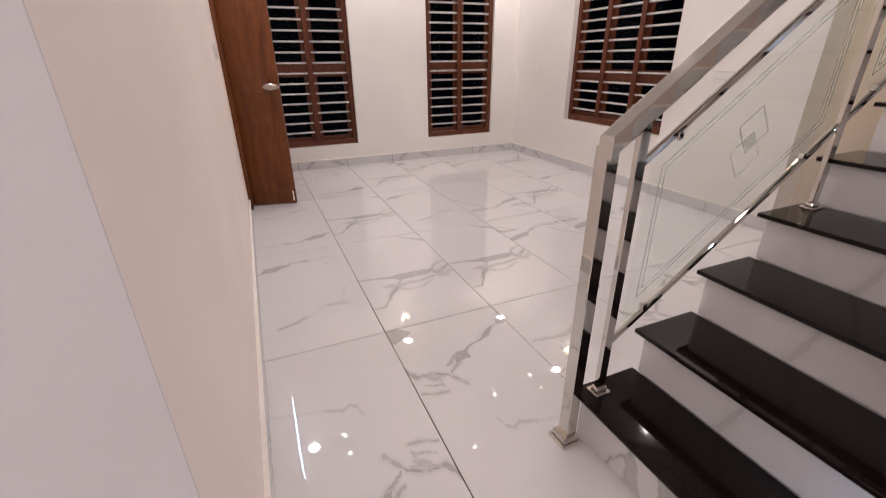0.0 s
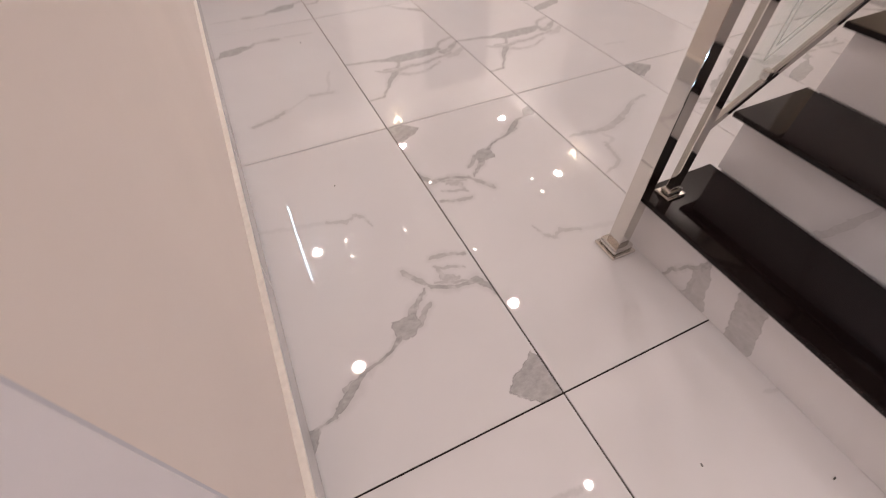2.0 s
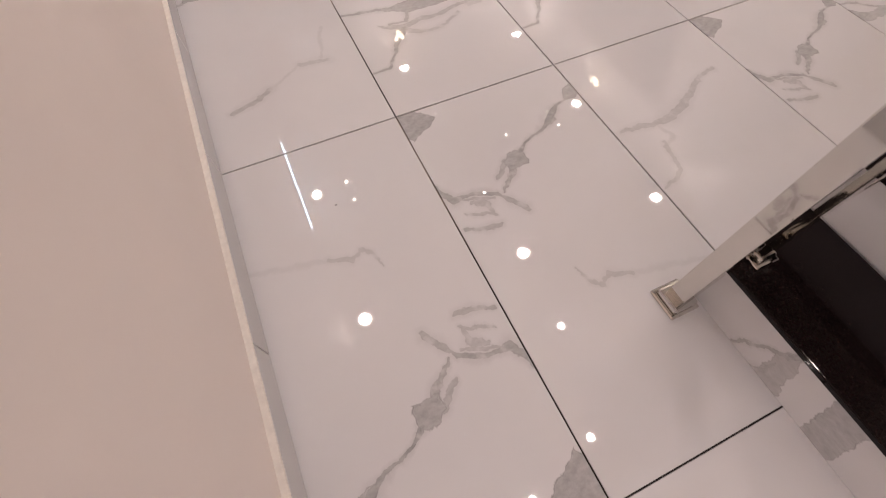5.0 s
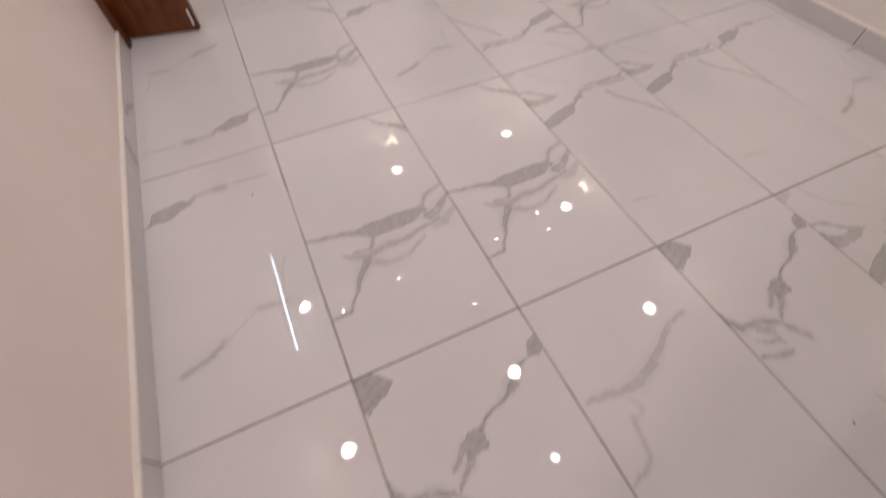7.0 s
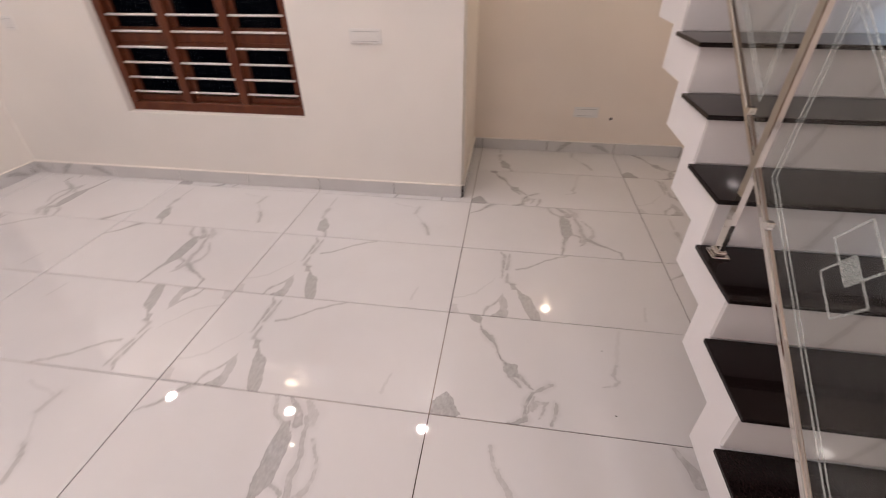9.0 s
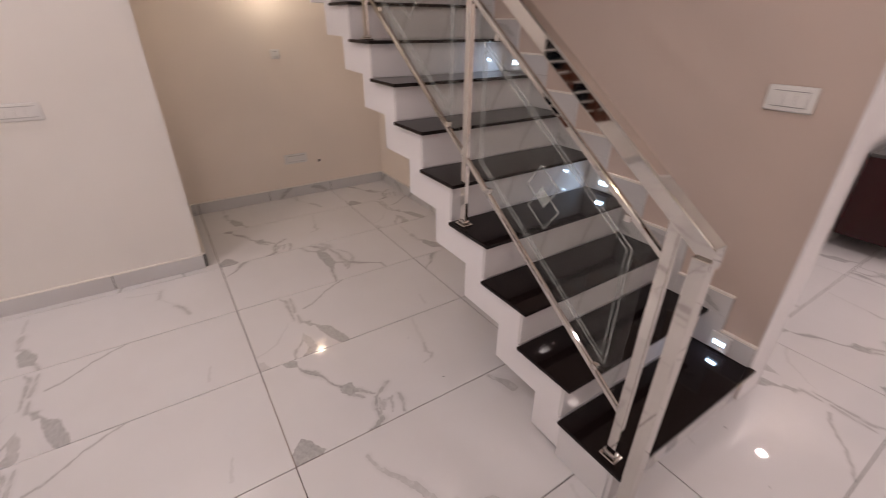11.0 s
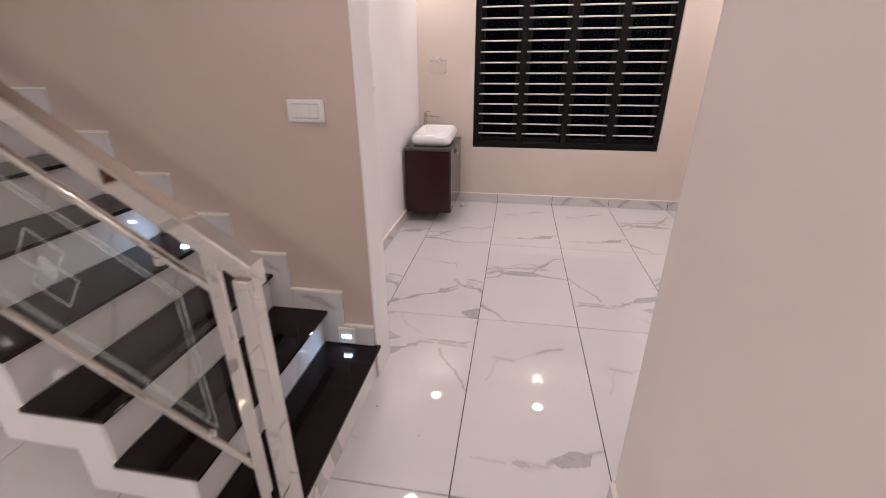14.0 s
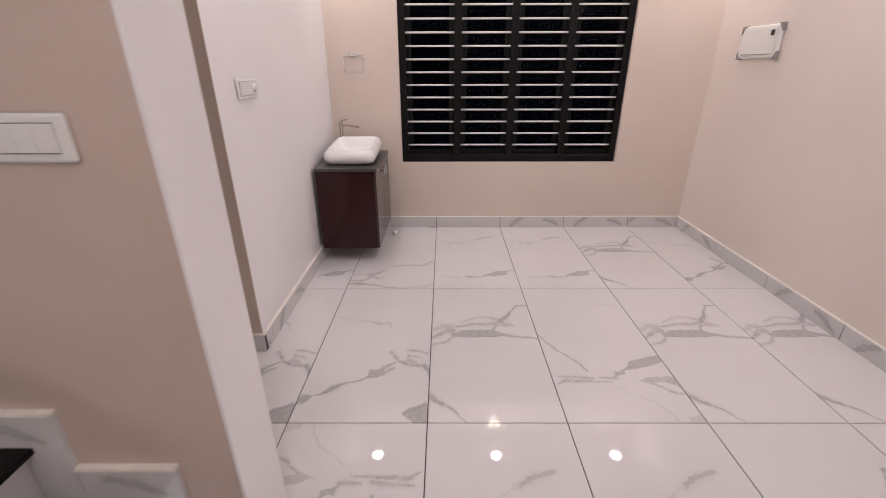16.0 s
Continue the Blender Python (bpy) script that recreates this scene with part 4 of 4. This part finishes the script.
for a, b, hy in ((y0 + 0.004, 0.003, -0.04), (0.007, y1 - 0.004, 0.045)):
    d = part("door", boxed(x0, a, 0.115, x0 + 0.017, b, 0.702, bevel=0.002), DOORGREY, vanity, "glossy dark brown door")
    bm = bmesh.new()
    rod(bm, (x0, hy, 0.645), (x0 - 0.022, hy, 0.645), 0.005, 10)
    rod(bm, (x0 - 0.018, hy, 0.615), (x0 - 0.018, hy, 0.675), 0.006, 10)
    part("handle", bm, CHROME, d, "chrome handle", smooth=True)

basin = thing("wash_basin", pose(0.632, -4.40, 0.730), "white ceramic rectangular countertop washbasin", "washbasin")


def rounded(half_x, half_y, r, n=7):
    pts = []
    for cx, cy, s in ((half_x - r, half_y - r, 0), (-half_x + r, half_y - r, 90), (-half_x + r, -half_y + r, 180), (half_x - r, -half_y + r, 270)):
        for i in range(n):
            a = radians(s + 90 * i / (n - 1))
            pts.append((cx + r * math.cos(a), cy + r * math.sin(a)))
    return pts


bm = bmesh.new()
rings = []
for hx, hy, r, z in ((0.150, 0.19, 0.05, 0.0), (0.175, 0.225, 0.06, 0.012), (0.192, 0.245, 0.07, 0.05), (0.190, 0.243, 0.07, 0.09), (0.176, 0.228, 0.06, 0.125), (0.168, 0.220, 0.06, 0.134),
                     (0.158, 0.210, 0.055, 0.134), (0.150, 0.200, 0.05, 0.124), (0.130, 0.180, 0.05, 0.06), (0.08, 0.12, 0.05, 0.030), (0.02, 0.02, 0.019, 0.026)):
    rings.append([bm.verts.new((x, y * 1.08, z * 0.78 + (max(0.0, -y) * 0.16 if z > 0.04 else 0.0))) for x, y in rounded(hx, hy, r)])
for a, b in zip(rings, rings[1:]):
    for i in range(len(a)):
        j = (i + 1) % len(a)
        bm.faces.new((a[i], a[j], b[j], b[i]))
bm.faces.new(rings[0][::-1])
bm.faces.new(rings[-1])
part("bowl", bm, CERAMIC, basin, smooth=True)
part("drain", rod(bmesh.new(), (0, 0, 0.0265), (0, 0, 0.031), 0.022, 20), CHROME, basin)

tap = thing("tap", pose(0.79, -4.70, 0.73), "tall chrome basin mixer tap beside the washbasin", "tap")
part("pillar", rod(bmesh.new(), (0, 0, 0.0), (0, 0, 0.25), 0.014, 18), BRUSHED, tap, smooth=True)
part("spout", beam(bmesh.new(), (0.0, 0, 0.225), (-0.15, 0, 0.205), 0.020, 0.012, 0.003), BRUSHED, tap)
part("lever", beam(bmesh.new(), (0.0, 0, 0.256), (-0.06, 0.0, 0.268), 0.014, 0.008, 0.002), BRUSHED, tap)

ring = thing("towel_ring", pose(0.665, DY, 1.49), "square chrome towel ring on the beige wall", "towel ring")
part("mount", boxed(-0.025, 0, -0.018, 0.025, 0.012, 0.018, bevel=0.003), CHROME, ring)
part("stem", rod(bmesh.new(), (0, 0.012, 0.0), (0, 0.04, -0.005), 0.008, 12), CHROME, ring)
bm = bmesh.new()
sq = [(-0.08, -0.01), (0.08, -0.01), (0.075, -0.13), (-0.075, -0.13)]
for (a, c), (b, d) in zip(sq, sq[1:] + sq[:1]):
    rod(bm, (a, 0.04, c), (b, 0.04, d), 0.0045, 10)
part("loop", bm, CHROME, ring, smooth=True)

paper = thing("crumpled_paper", pose(0.374, -4.64, 0), "scrap of crumpled white paper on the tiled floor", "paper scrap")
bm = bmesh.new()
bmesh.ops.create_icosphere(bm, subdivisions=2, radius=0.030, matrix=Matrix.Translation((0, 0, 0.018)))
for v in bm.verts:
    v.co += Vector(noise.noise_vector(v.co * 55)) * 0.016
    v.co.z = max(0.001, v.co.z * 0.8)
part("sheet", bm, PLASTIC, paper)


# ---- ceiling lights ----
def downlight():
    t = thing("downlight", pose(0, 0, CEIL), "round recessed ceiling downlight, lit warm white", "downlight", "ceiling downlights")
    bm = bmesh.new()
    outer = [(0.072, 0.0), (0.074, -0.003), (0.070, -0.007), (0.064, -0.006), (0.062, -0.002)]
    n = 28
    rings = [[bm.verts.new((r * math.cos(2 * math.pi * i / n), r * math.sin(2 * math.pi * i / n), z)) for i in range(n)] for r, z in outer]
    for a, b in zip(rings, rings[1:]):
        for i in range(n):
            bm.faces.new((a[i], a[(i + 1) % n], b[(i + 1) % n], b[i]))
    part("trim_ring", bm, PLASTIC, t, smooth=True)
    part("diffuser", rod(bmesh.new(), (0, 0, -0.001), (0, 0, -0.004), 0.058, 28), LAMP, t, "glowing diffuser")
    return t


first = downlight()
first.matrix_world = pose(*DOWNLIGHTS[0], CEIL)
for lx, ly in DOWNLIGHTS[1:]:
    copy_thing(first, pose(lx, ly, CEIL) @ Matrix.Scale(0.6 if (lx, ly) in SMALL else 1.0, 4))

spot = thing("star_spot", pose(1.2, 1.85, CEIL), "tiny round ceiling spot, lit warm white", "ceiling spot", "small ceiling spots")
part("bezel", rod(bmesh.new(), (0, 0, 0), (0, 0, -0.003), 0.022, 16), PLASTIC, spot)
part("lens", rod(bmesh.new(), (0, 0, -0.003), (0, 0, -0.006), 0.014, 14), SPOT, spot, "glowing lens")
SPOTS = [(0.6, 1.85), (1.8, 1.85), (1.2, 1.23), (1.2, 2.48), (-0.07, 1.98), (-0.07, 1.72), (2.42, 1.98), (2.42, 1.72)]
spot.matrix_world = pose(*SPOTS[0], CEIL)
for lx, ly in SPOTS[1:]:
    copy_thing(spot, pose(lx, ly, CEIL))

tube = thing("tube_light", pose(LX, 1.95, 2.38), "cool white LED batten lamp high on the cream wall", "tube light")
part("batten", boxed(0, -0.60, -0.018, 0.025, 0.60, 0.018, bevel=0.003), PLASTIC, tube)
part("tube", rod(bmesh.new(), (0.030, -0.57, 0), (0.030, 0.57, 0), 0.009, 12), COOL, tube, "glowing cool white tube", smooth=True)


def wall_lamp(m):
    t = thing("wall_lamp", m, "small wall lamp with two glowing glass petals", "wall lamp", "wall lamps")
    part("backplate", rod(bmesh.new(), (0, 0, 0), (0, 0.014, 0), 0.045, 20), CHROME, t)
    part("arm", rod(bmesh.new(), (0, 0.014, 0), (0, 0.075, 0), 0.008, 10), CHROME, t)
    for s in (-1, 1):
        bm = bmesh.new()
        bmesh.ops.create_uvsphere(bm, u_segments=14, v_segments=9, radius=1.0, matrix=Matrix.LocRotScale((s * 0.032, 0.085, 0.0), Euler((0, s * 0.5, 0)), (0.022, 0.022, 0.055)))
        part("petal", bm, BULB, t, "glowing warm glass petal", smooth=True)
    return t


LAMPS = [pose(1.24, NY, 2.42, 0, 0, 180), pose(RX, 1.95, 2.40, 0, 0, 90), pose(-0.65, DY, 2.39), pose(AX, -0.83, 1.87, 0, 0, 90)]
for m in LAMPS:
    wall_lamp(m)
# the lamp of the alcove is the brightest
light = bpy.data.lights.new("wall_lamp_bulb", "POINT")
light.energy, light.color, light.shadow_soft_size = 8.0, (1.0, 0.87, 0.72), 0.012
new("wall_lamp_bulb", light).location = LAMPS[-1] @ Vector((0, 0.120, 0.0))


# ---- specks of debris on the floor ----
def chip(x, y, turn, size):
    t = thing("debris_chip", pose(x, y, 0, 0, 0, turn), "tiny dark chip of debris on the polished tiles", "debris", "chips on the floor")
    part("chip", prism(bmesh.new(), [(-size, 0.0), (size, 0.0), (size * 0.7, 0.002), (-size * 0.5, 0.0025)], -size * 0.28, size * 0.28), DARK, t)


for x, y, turn, size in ((0.397, -1.587, 12, 0.0045), (0.17, -1.452, 70, 0.0035), (1.295, -0.738, 80, 0.004), (1.637, -0.734, 95, 0.004), (-0.138, 0.924, 40, 0.005), (-0.285, -0.251, 20, 0.003)):
    chip(x, y, turn, size)
